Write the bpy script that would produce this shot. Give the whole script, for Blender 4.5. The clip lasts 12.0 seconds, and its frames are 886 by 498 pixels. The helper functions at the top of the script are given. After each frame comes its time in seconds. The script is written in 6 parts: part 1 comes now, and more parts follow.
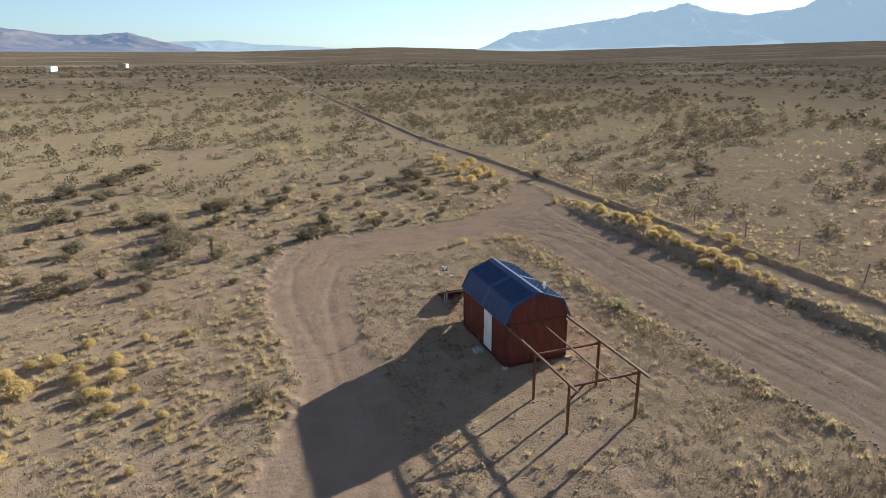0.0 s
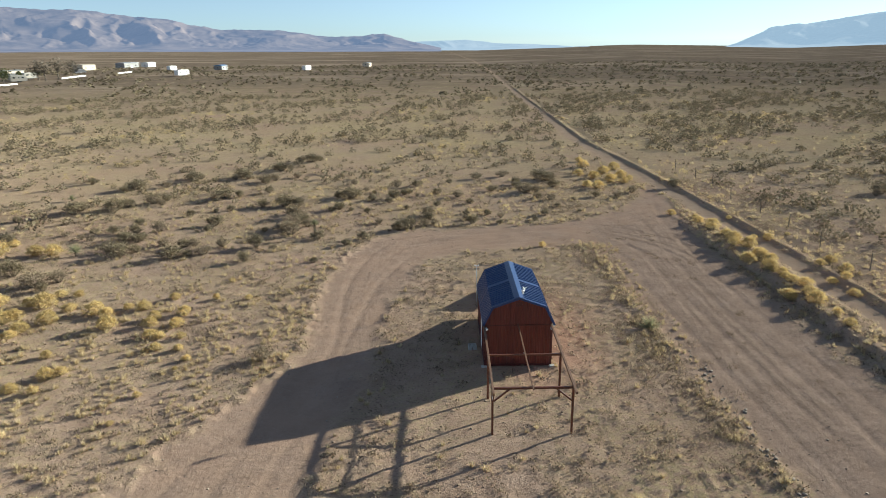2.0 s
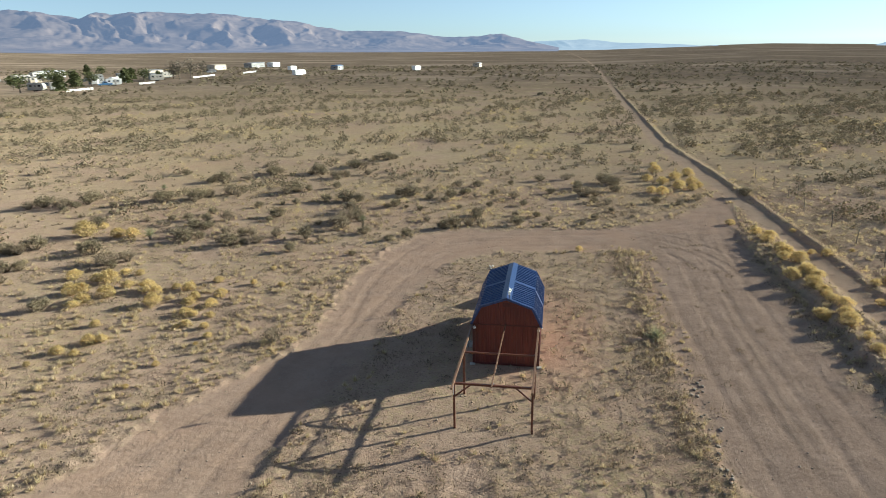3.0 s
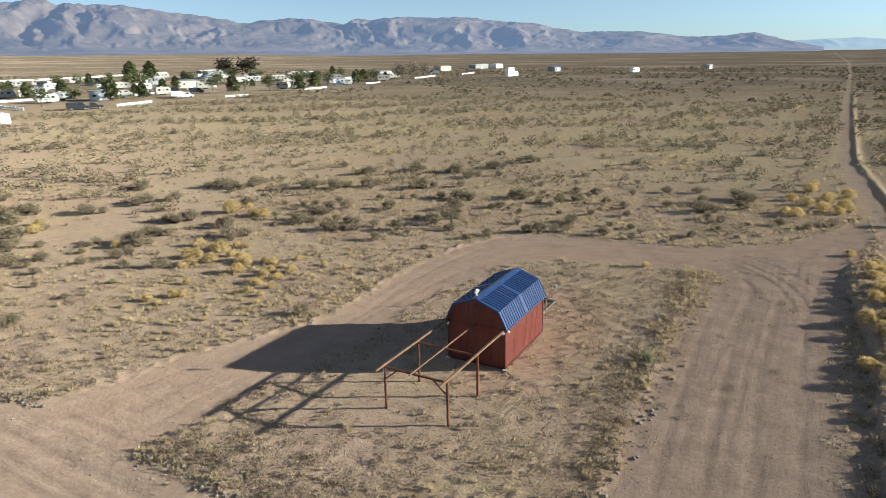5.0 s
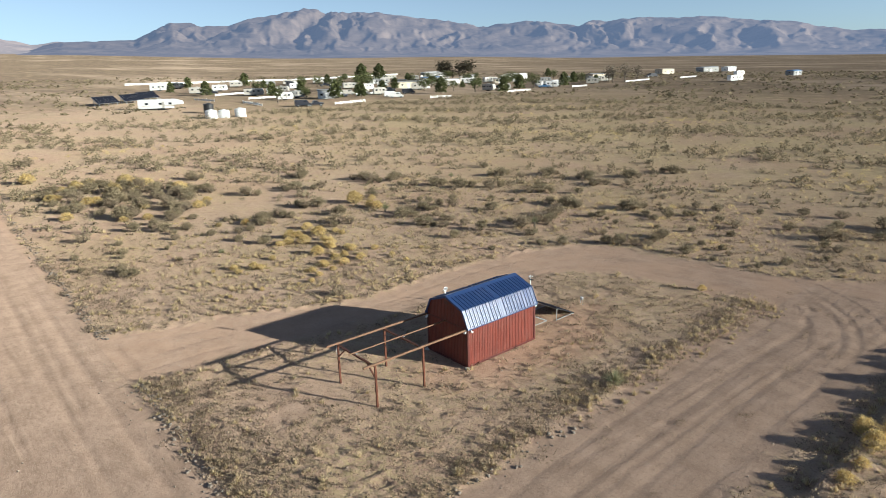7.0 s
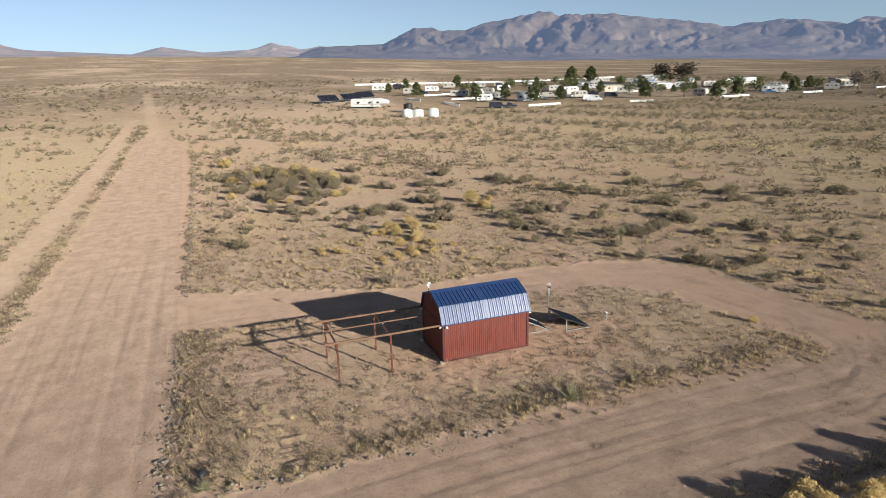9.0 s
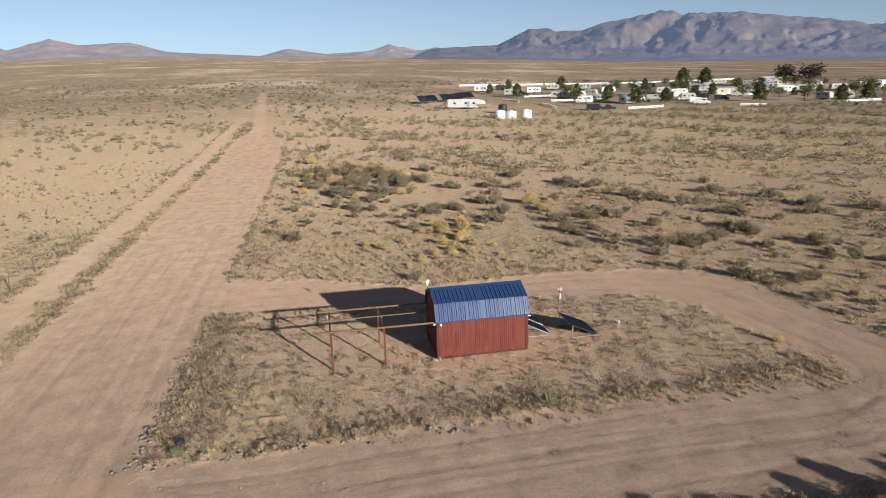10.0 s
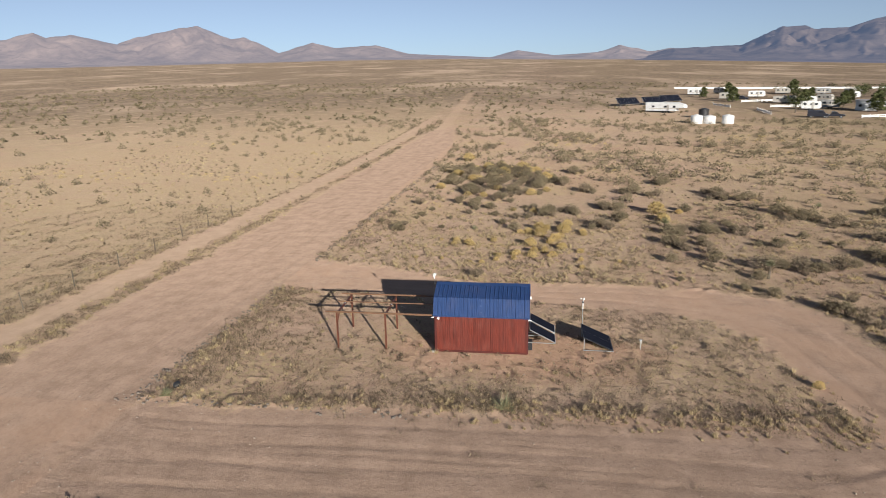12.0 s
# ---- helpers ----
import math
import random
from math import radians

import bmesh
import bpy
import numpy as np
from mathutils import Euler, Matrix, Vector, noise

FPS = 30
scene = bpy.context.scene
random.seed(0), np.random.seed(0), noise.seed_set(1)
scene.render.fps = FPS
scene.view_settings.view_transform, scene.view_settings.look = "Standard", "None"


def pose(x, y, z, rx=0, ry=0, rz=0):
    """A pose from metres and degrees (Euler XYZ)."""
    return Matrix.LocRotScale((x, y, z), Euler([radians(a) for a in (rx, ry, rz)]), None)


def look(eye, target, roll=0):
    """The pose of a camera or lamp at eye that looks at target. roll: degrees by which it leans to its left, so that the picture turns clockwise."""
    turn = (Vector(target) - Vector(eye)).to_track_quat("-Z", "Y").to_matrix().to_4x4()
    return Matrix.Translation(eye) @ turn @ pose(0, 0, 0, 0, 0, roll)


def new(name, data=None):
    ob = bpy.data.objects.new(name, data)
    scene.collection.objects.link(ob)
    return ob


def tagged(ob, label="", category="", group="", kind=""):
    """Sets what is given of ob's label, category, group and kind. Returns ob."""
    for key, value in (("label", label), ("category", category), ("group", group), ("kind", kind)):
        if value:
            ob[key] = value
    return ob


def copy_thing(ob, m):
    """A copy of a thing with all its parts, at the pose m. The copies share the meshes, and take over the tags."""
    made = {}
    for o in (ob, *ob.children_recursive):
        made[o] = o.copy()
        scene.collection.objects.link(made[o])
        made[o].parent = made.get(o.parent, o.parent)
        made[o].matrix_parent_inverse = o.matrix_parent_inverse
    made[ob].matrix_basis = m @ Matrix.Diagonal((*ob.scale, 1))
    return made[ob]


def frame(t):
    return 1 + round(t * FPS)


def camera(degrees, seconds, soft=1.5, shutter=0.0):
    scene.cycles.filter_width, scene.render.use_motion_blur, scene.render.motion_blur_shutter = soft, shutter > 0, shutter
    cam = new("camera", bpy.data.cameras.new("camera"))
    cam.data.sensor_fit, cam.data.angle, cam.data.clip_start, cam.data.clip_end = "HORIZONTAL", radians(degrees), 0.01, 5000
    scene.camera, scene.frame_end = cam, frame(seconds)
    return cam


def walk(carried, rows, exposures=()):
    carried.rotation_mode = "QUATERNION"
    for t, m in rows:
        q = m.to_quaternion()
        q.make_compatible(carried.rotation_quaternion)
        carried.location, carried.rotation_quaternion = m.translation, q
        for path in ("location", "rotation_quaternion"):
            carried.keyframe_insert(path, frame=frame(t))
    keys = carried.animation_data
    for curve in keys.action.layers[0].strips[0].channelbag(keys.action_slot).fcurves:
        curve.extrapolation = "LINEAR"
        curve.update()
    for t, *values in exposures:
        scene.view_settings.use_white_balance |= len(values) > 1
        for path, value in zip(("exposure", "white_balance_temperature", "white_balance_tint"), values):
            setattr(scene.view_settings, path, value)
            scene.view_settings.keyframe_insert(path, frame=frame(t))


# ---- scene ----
cam = camera(69.0, 12.0, soft=0.5, shutter=0.3)
EXPO = 1.44
# seconds, eye (x, y, z), yaw, pitch, roll
PATH = [
    (0, -0.760, -0.218, 13.964, -20.303, -17.774, 0.16),
    (0.5, 1.549, -1.295, 14.086, -15.207, -17.813, 0.36),
    (1, 3.944, -2.264, 14.197, -10.124, -17.822, 0.54),
    (1.5, 6.428, -3.078, 14.299, -5.055, -17.802, 0.71),
    (2, 8.999, -3.703, 14.390, 0.001, -17.757, 0.87),
    (2.5, 11.649, -4.109, 14.472, 5.043, -17.688, 1.01),
    (3, 14.362, -4.274, 14.544, 10.072, -17.597, 1.14),
    (3.5, 17.120, -4.185, 14.606, 15.086, -17.487, 1.26),
    (4, 19.899, -3.834, 14.659, 20.087, -17.360, 1.37),
    (4.5, 22.672, -3.218, 14.702, 25.074, -17.217, 1.46),
    (5, 25.410, -2.339, 14.735, 30.047, -17.062, 1.54),
    (5.5, 28.083, -1.206, 14.759, 35.006, -16.897, 1.60),
    (6, 30.659, 0.171, 14.773, 39.951, -16.723, 1.65),
    (6.5, 33.109, 1.777, 14.778, 44.882, -16.542, 1.68),
    (7, 35.402, 3.592, 14.773, 49.801, -16.358, 1.71),
    (7.5, 37.511, 5.598, 14.758, 54.706, -16.171, 1.71),
    (8, 39.411, 7.771, 14.735, 59.598, -15.985, 1.70),
    (8.5, 41.080, 10.087, 14.701, 64.477, -15.802, 1.68),
    (9, 42.501, 12.524, 14.659, 69.344, -15.623, 1.64),
    (9.5, 43.664, 15.054, 14.607, 74.199, -15.451, 1.59),
    (10, 44.562, 17.655, 14.546, 79.043, -15.288, 1.52),
    (10.5, 45.199, 20.302, 14.476, 83.876, -15.136, 1.44),
    (11, 45.582, 22.973, 14.397, 88.698, -14.997, 1.34),
    (11.5, 45.731, 25.647, 14.308, 93.510, -14.874, 1.22),
    (12, 45.674, 28.307, 14.211, 98.313, -14.769, 1.09),
]
walk(cam, [(t, pose(x, y, z, 90 + pitch, 0, yaw) @ pose(0, 0, 0, 0, 0, -roll)) for t, x, y, z, yaw, pitch, roll in PATH],
     [(0.0, EXPO - 0.03, 6000, 0), (3.0, EXPO - 0.07, 5900, -3), (6.0, EXPO - 0.22, 5850, -1), (9.0, EXPO - 0.58, 6050, 5), (12.0, EXPO - 0.83, 6100, 9)])

# ---------------------------------------------------------------- sun and sky
SUN_AZ, SUN_EL = radians(28.2), radians(15.5)
TO_SUN = Vector((math.cos(SUN_AZ) * math.cos(SUN_EL), math.sin(SUN_AZ) * math.cos(SUN_EL), math.sin(SUN_EL)))
world = bpy.data.worlds.new("sky")
scene.world = world
world.use_nodes = True
wn = world.node_tree
sky = wn.nodes.new("ShaderNodeTexSky")
sky.sky_type, sky.sun_disc = "NISHITA", False
sky.sun_elevation, sky.sun_rotation = SUN_EL, math.pi / 2 - SUN_AZ
sky.altitude, sky.air_density, sky.dust_density, sky.ozone_density = 1300, 0.78, 0.22, 4.4
thin = wn.nodes.new("ShaderNodeHueSaturation")
thin.inputs["Saturation"].default_value = 0.6
wn.links.new(sky.outputs[0], thin.inputs["Color"])
wn.links.new(thin.outputs[0], wn.nodes["Background"].inputs[0])
wn.nodes["Background"].inputs[1].default_value = 0.056
sun = new("sun", bpy.data.lights.new("sun", "SUN"))
sun.data.energy, sun.data.angle, sun.data.color = 5.0, radians(0.55), (1.0, 0.90, 0.76)
sun.matrix_world = look(TO_SUN * 100, (0, 0, 0))

# ---------------------------------------------------------------- materials
class Nodes:
    """Short names for the nodes of one material."""

    def __init__(self, name):
        self.mat = bpy.data.materials.new(name)
        self.mat.use_nodes = True
        self.tree = self.mat.node_tree
        self.bsdf = self.tree.nodes["Principled BSDF"]
        self.coord = None

    def add(self, kind, **values):
        node = self.tree.nodes.new(kind)
        for key, value in values.items():
            node.inputs[key.replace("_", " ")].default_value = value
        return node

    def link(self, a, b):
        self.tree.links.new(a, b)

    def place(self, where="Object"):
        if self.coord is None:
            self.coord = self.add("ShaderNodeTexCoord")
        return self.coord.outputs[where]

    def noise(self, scale, detail=4.0, rough=0.55, stretch=None, where="Object"):
        node = self.add("ShaderNodeTexNoise", Scale=scale, Detail=detail, Roughness=rough)
        out = self.place(where)
        if stretch:
            m = self.add("ShaderNodeMapping", Scale=stretch)
            self.link(out, m.inputs[0])
            out = m.outputs[0]
        self.link(out, node.inputs["Vector"])
        return node.outputs[0]

    def ramp(self, value, stops):
        node = self.add("ShaderNodeValToRGB")
        el = node.color_ramp.elements
        while len(el) < len(stops):
            el.new(0.5)
        for e, (p, c) in zip(el, stops):
            e.position = p
            e.color = (*c, 1) if isinstance(c, tuple) else (c, c, c, 1)
        self.link(value, node.inputs[0])
        return node.outputs[0]

    def mix(self, a, b, f, mode="MIX"):
        node = self.tree.nodes.new("ShaderNodeMix")
        node.data_type, node.blend_type = "RGBA", mode
        for v, i in ((f, 0), (a, 6), (b, 7)):
            if isinstance(v, (int, float)):
                node.inputs[i].default_value = v if i == 0 else (v, v, v, 1)
            elif isinstance(v, tuple):
                node.inputs[i].default_value = (*v, 1)
            else:
                self.link(v, node.inputs[i])
        return node.outputs[2]

    def math(self, op, a, b=0.0):
        node = self.tree.nodes.new("ShaderNodeMath")
        node.operation = op
        for v, i in ((a, 0), (b, 1)):
            if isinstance(v, (int, float)):
                node.inputs[i].default_value = v
            else:
                self.link(v, node.inputs[i])
        return node.outputs[0]

    def bump(self, height, strength, distance):
        node = self.add("ShaderNodeBump", Strength=strength, Distance=distance)
        self.link(height, node.inputs["Height"])
        self.link(node.outputs[0], self.bsdf.inputs["Normal"])
        return node

    def colour(self, value):
        if isinstance(value, tuple):
            self.bsdf.inputs["Base Color"].default_value = (*value, 1)
        else:
            self.link(value, self.bsdf.inputs["Base Color"])

    def gloss(self, rough, metal=0.0, spec=0.5):
        if isinstance(rough, (int, float)):
            self.bsdf.inputs["Roughness"].default_value = rough
        else:
            self.link(rough, self.bsdf.inputs["Roughness"])
        self.bsdf.inputs["Metallic"].default_value = metal
        self.bsdf.inputs["Specular IOR Level"].default_value = spec
        return self.mat


def plain(name, a, b, scale, rough=0.7, metal=0.0, stretch=None, bump=0.0, vary=0.0, spec=0.5):
    """Two tones in a grain, with a coarse wear on top and an optional relief."""
    n = Nodes(name)
    grain = n.noise(scale, 5, 0.6, stretch)
    wear = n.noise(scale * 0.13, 3, 0.6)
    c = n.mix(a, b, n.ramp(grain, [(0.3, 0.0), (0.7, 1.0)]))
    dark = tuple(v * 0.72 for v in a)
    c = n.mix(c, dark, n.math("MULTIPLY", n.ramp(wear, [(0.45, 0.0), (0.75, 1.0)]), 0.6))
    if vary:
        info = n.add("ShaderNodeObjectInfo")
        k = n.math("ADD", n.math("MULTIPLY", info.outputs["Random"], vary), 1 - vary / 2)
        c = n.mix(c, n.ramp(k, [(0.0, 0.0), (1.0, 1.0)]), 1.0, "MULTIPLY") if vary > 0.9 else n.mix(c, tuple(min(1, v * 1.35) for v in b), n.math("MULTIPLY", info.outputs["Random"], vary))
    n.colour(c)
    if bump:
        n.bump(grain, 0.5, bump)
    return n.gloss(rough, metal, spec)


def soil(name="desert_dirt", pale=1.0):
    """Desert dirt: the sheet's own masks say where it is driven on, littered with dead weeds, or far scrub."""
    n = Nodes(name)
    mask = n.add("ShaderNodeVertexColor")
    mask.layer_name = "zone"
    sep = n.add("ShaderNodeSeparateColor")
    n.link(mask.outputs[0], sep.inputs[0])
    road, litter, scrub = sep.outputs[0], sep.outputs[1], sep.outputs[2]
    fine, mid, big = n.noise(9.0, 6, 0.65), n.noise(1.3, 5, 0.6), n.noise(0.05, 4, 0.6)
    dirt = n.mix((0.32, 0.224, 0.165), (0.46, 0.335, 0.252), n.ramp(mid, [(0.3, 0.0), (0.7, 1.0)]))
    dirt = n.mix(dirt, (0.395, 0.252, 0.178), n.math("MULTIPLY", n.ramp(big, [(0.4, 0.0), (0.65, 1.0)]), 0.5))
    dirt = n.mix(dirt, (0.13, 0.095, 0.07), n.math("MULTIPLY", n.ramp(fine, [(0.53, 0.0), (0.64, 1.0)]), 0.75))
    dirt = n.mix(dirt, (0.50, 0.395, 0.30), n.math("MULTIPLY", n.ramp(n.noise(17.0, 4, 0.7), [(0.55, 0.0), (0.66, 1.0)]), 0.75))
    # driven dirt, pale and smoothed, with long streaks
    driven = n.mix((0.285, 0.200, 0.150), (0.39, 0.278, 0.211), n.ramp(n.noise(0.7, 7, 0.7), [(0.36, 0.0), (0.62, 1.0)]))
    driven = n.mix(driven, (0.22, 0.155, 0.11), n.math("MULTIPLY", n.ramp(n.noise(6.0, 5, 0.75), [(0.52, 0.0), (0.66, 1.0)]), 0.6))
    # wheel streaks along the way: the mask's fourth channel tells east-west from north-south
    ns, ew = n.noise(1.0, 7, 0.75, (1.7, 0.08, 1.0)), n.noise(1.0, 7, 0.68, (0.08, 1.7, 1.0))
    lane = n.mix(ns, ew, mask.outputs["Alpha"])
    worn = n.math("MULTIPLY", n.math("ABSOLUTE", n.math("SUBTRACT", mask.outputs["Alpha"], 0.5)), n.math("ADD", 0.15, n.math("MULTIPLY", n.ramp(n.noise(0.16, 3, 0.6), [(0.4, 0.0), (0.6, 1.0)]), 0.6)))
    driven = n.mix(driven, (0.19, 0.137, 0.099), n.math("MULTIPLY", n.ramp(lane, [(0.48, 0.0), (0.66, 1.0)]), worn))
    # the turning loop is redder and less packed than the roads
    bend = n.math("SUBTRACT", 1.0, n.math("MULTIPLY", n.math("ABSOLUTE", n.math("SUBTRACT", mask.outputs["Alpha"], 0.5)), 2.0))
    driven = n.mix(driven, (0.40, 0.268, 0.190), n.math("MULTIPLY", n.math("MULTIPLY", bend, n.ramp(n.noise(0.3, 5, 0.65), [(0.35, 0.0), (0.6, 1.0)])), 0.6))
    grit = n.noise(24.0, 3, 0.7)
    driven = n.mix(driven, (0.42, 0.345, 0.275), n.math("MULTIPLY", n.ramp(grit, [(0.58, 0.0), (0.68, 1.0)]), 0.75))
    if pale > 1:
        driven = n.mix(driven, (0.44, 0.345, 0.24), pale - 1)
    c = n.mix(dirt, driven, road)
    # grey-brown dead weed litter in blotches
    patch = n.ramp(n.noise(2.6, 6, 0.7), [(0.44, 0.0), (0.6, 1.0)])
    weeds = n.mix((0.13, 0.10, 0.066), (0.31, 0.24, 0.145), n.ramp(n.noise(14.0, 4, 0.7), [(0.35, 0.0), (0.65, 1.0)]))
    c = n.mix(c, weeds, n.math("MULTIPLY", n.math("MULTIPLY", patch, litter), 0.26))
    # thin straw-coloured grass over the open plain
    sward = n.math("MULTIPLY", n.ramp(n.noise(0.11, 5, 0.7), [(0.4, 0.0), (0.62, 1.0)]), n.ramp(n.noise(3.3, 4, 0.75), [(0.42, 0.0), (0.6, 1.0)]))
    c = n.mix(c, (0.41, 0.328, 0.185), n.math("MULTIPLY", n.math("MULTIPLY", sward, n.math("SUBTRACT", 1.0, road)), 0.85))
    # red subsoil dug up round the shed
    split = n.add("ShaderNodeSeparateXYZ")
    n.link(n.place(), split.inputs[0])
    gx, gy = n.math("MULTIPLY", n.math("SUBTRACT", split.outputs["X"], 13.5), 0.17), n.math("MULTIPLY", n.math("SUBTRACT", split.outputs["Y"], 27.5), 0.085)
    dug = n.math("ADD", n.math("ADD", n.math("MULTIPLY", gx, gx), n.math("MULTIPLY", gy, gy)), n.noise(0.5, 5, 0.65))
    c = n.mix(c, n.mix((0.37, 0.225, 0.155), (0.50, 0.325, 0.235), n.ramp(n.noise(4.0, 5, 0.7), [(0.35, 0.0), (0.65, 1.0)])), n.math("MULTIPLY", n.ramp(dug, [(0.62, 1.0), (1.25, 0.0)]), 0.7))
    # the straw field south of the tracks
    south = n.ramp(n.math("MULTIPLY", split.outputs["Y"], -0.1), [(0.38, 0.0), (0.5, 1.0)])
    stalks = n.mix((0.29, 0.220, 0.145), (0.47, 0.370, 0.25), n.ramp(n.noise(5.0, 6, 0.75), [(0.38, 0.0), (0.62, 1.0)]))
    c = n.mix(c, stalks, n.math("MULTIPLY", n.math("MULTIPLY", south, n.ramp(n.noise(0.35, 5, 0.7), [(0.32, 0.0), (0.55, 1.0)])), n.math("MULTIPLY", n.math("SUBTRACT", 1.0, road), 0.75)))
    # duller straw and olive cover over the plain to the north
    north = n.ramp(n.math("MULTIPLY", split.outputs["Y"], 0.01), [(0.46, 0.0), (0.95, 1.0)])
    cover = n.mix((0.30, 0.235, 0.135), (0.49, 0.392, 0.23), n.ramp(n.noise(1.1, 6, 0.75), [(0.36, 0.0), (0.64, 1.0)]))
    c = n.mix(c, cover, n.math("MULTIPLY", n.math("MULTIPLY", north, n.ramp(n.noise(0.06, 5, 0.7), [(0.36, 0.0), (0.6, 1.0)])), n.math("MULTIPLY", n.math("SUBTRACT", 1.0, road), 0.7)))
    # scrub too far off to be built one by one
    speck = n.ramp(n.noise(0.22, 6, 0.75), [(0.28, 0.0), (0.5, 1.0)])
    tone = n.mix((0.14, 0.108, 0.084), (0.34, 0.264, 0.203), n.ramp(n.noise(0.012, 5, 0.65, (0.5, 1.0, 1.0)), [(0.49, 0.0), (0.66, 1.0)]))
    c = n.mix(c, tone, n.math("MULTIPLY", n.math("MULTIPLY", speck, scrub), 0.92))
    n.colour(c)
    rough = n.math("SUBTRACT", 1.0, n.math("MULTIPLY", road, 0.93))
    h = n.math("ADD", n.math("MULTIPLY", n.noise(2.1, 4, 0.65), 0.06), n.math("MULTIPLY", n.noise(7.5, 5, 0.75), 0.07))
    h = n.math("ADD", n.math("MULTIPLY", h, rough), n.math("MULTIPLY", n.math("MULTIPLY", litter, n.noise(13.0, 3, 0.7)), 0.02))
    h = n.math("ADD", h, n.math("MULTIPLY", n.math("MULTIPLY", road, lane), 0.02))
    h = n.math("ADD", h, n.math("MULTIPLY", n.math("MULTIPLY", road, n.noise(4.5, 5, 0.75)), 0.035))
    h = n.math("ADD", h, n.math("MULTIPLY", grit, 0.011))
    n.bump(h, 1.0, 1.0)
    n.bsdf.inputs["Diffuse Roughness"].default_value = 0.55
    return n.gloss(1.0, 0.0, 0.0)


def panel_paint(name, a, b, rough, streak, rolled=0.0):
    """Painted sheet steel: faint streaks down the sheet, chalked patches, dust."""
    n = Nodes(name)
    run = n.noise(7.0, 4, 0.6, (1.0, 1.0, streak))
    c = n.mix(a, b, n.ramp(run, [(0.35, 0.0), (0.72, 1.0)]))
    dust = n.noise(1.7, 5, 0.65)
    c = n.mix(c, (0.30, 0.22, 0.17), n.math("MULTIPLY", n.ramp(dust, [(0.5, 0.0), (0.85, 1.0)]), 0.10))
    n.colour(c)
    if rolled:
        # shallow roll marks down the sheet
        n.bump(n.noise(1.0, 2, 0.5, (0.0, 45.0, 0.0)), 1.0, rolled)
        return n.gloss(n.ramp(dust, [(0.3, rough), (0.8, rough + 0.04)]), 0.0, 0.42)
    n.bump(n.noise(3.0, 2, 0.5), 0.25, 0.01)
    return n.gloss(n.ramp(dust, [(0.3, rough), (0.8, min(1.0, rough + 0.25))]), 0.0, 0.5)


def rock(name, a, b, glow, haze_glow):
    """A far range: bare rock and slopes; emission imitates miles of bright air."""
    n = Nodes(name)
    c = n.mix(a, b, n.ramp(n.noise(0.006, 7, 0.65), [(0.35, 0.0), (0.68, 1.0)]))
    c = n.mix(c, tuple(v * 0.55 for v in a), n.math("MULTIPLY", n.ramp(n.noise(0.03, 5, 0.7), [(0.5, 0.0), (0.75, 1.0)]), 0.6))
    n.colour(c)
    # haze is put into the rock as a faint tinted emission
    n.bsdf.inputs["Emission Color"].default_value = (*haze_glow, 1)
    haze_mask = n.add("ShaderNodeVertexColor")
    haze_mask.layer_name = "haze_glow"
    n.link(n.math("MULTIPLY", haze_mask.outputs[0], glow), n.bsdf.inputs["Emission Strength"])
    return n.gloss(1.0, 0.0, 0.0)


def leafy(name, a, b, rough=0.8, through_light=0.35):
    """Leaves and twigs, a tone for each island and each plant."""
    n = Nodes(name)
    geo, info = n.add("ShaderNodeNewGeometry"), n.add("ShaderNodeObjectInfo")
    c = n.mix(a, b, geo.outputs["Random Per Island"])
    c = n.mix(c, tuple(v * 0.6 for v in a), n.math("MULTIPLY", info.outputs["Random"], 0.5))
    n.colour(c)
    thin = n.add("ShaderNodeBsdfTranslucent")
    n.link(c, thin.inputs["Color"])
    both = n.add("ShaderNodeMixShader", Fac=through_light)
    n.link(n.bsdf.outputs[0], both.inputs[1])
    n.link(thin.outputs[0], both.inputs[2])
    n.link(both.outputs[0], n.tree.nodes["Material Output"].inputs["Surface"])
    return n.gloss(rough, 0.0, 0.2)


M_SOIL = soil()
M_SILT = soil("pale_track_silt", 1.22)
M_RED = panel_paint("red_sheet_steel", (0.090, 0.0148, 0.0088), (0.158, 0.028, 0.0165), 0.45, 0.12)
M_REDTRIM = plain("red_trim", (0.06, 0.011, 0.009), (0.095, 0.018, 0.013), 6, 0.5)
M_BLUE = panel_paint("blue_sheet_steel", (0.020, 0.044, 0.128), (0.028, 0.058, 0.16), 0.3, 0.3, 0.003)
M_RUST = plain("rusty_steel", (0.085, 0.028, 0.018), (0.16, 0.058, 0.032), 14, 0.42, 0.15, bump=0.002)
# a lighter, tanner rust tone for the side beams and purlin
M_RUSTTAN = plain("tan_rusty_steel", (0.125, 0.065, 0.037), (0.22, 0.125, 0.072), 10, 0.5, 0.1, bump=0.002)
M_WHITE = plain("white_paint", (0.68, 0.68, 0.67), (0.80, 0.80, 0.79), 8, 0.45)
M_OFFWHITE = plain("off_white_siding", (0.34, 0.32, 0.29), (0.47, 0.45, 0.41), 5, 0.6)
M_BEIGE = plain("beige_siding", (0.42, 0.36, 0.28), (0.52, 0.45, 0.36), 5, 0.7)
M_GREYMETAL = plain("galvanized_steel", (0.42, 0.43, 0.44), (0.58, 0.59, 0.60), 20, 0.4, 0.7)
M_CONCRETE = plain("concrete", (0.40, 0.37, 0.33), (0.55, 0.52, 0.47), 18, 0.9, bump=0.006)
M_BLACK = plain("black_plastic", (0.018, 0.018, 0.020), (0.03, 0.03, 0.033), 10, 0.5)
M_CELL = plain("solar_cells", (0.012, 0.014, 0.024), (0.015, 0.017, 0.026), 9, 0.8, spec=0.02)
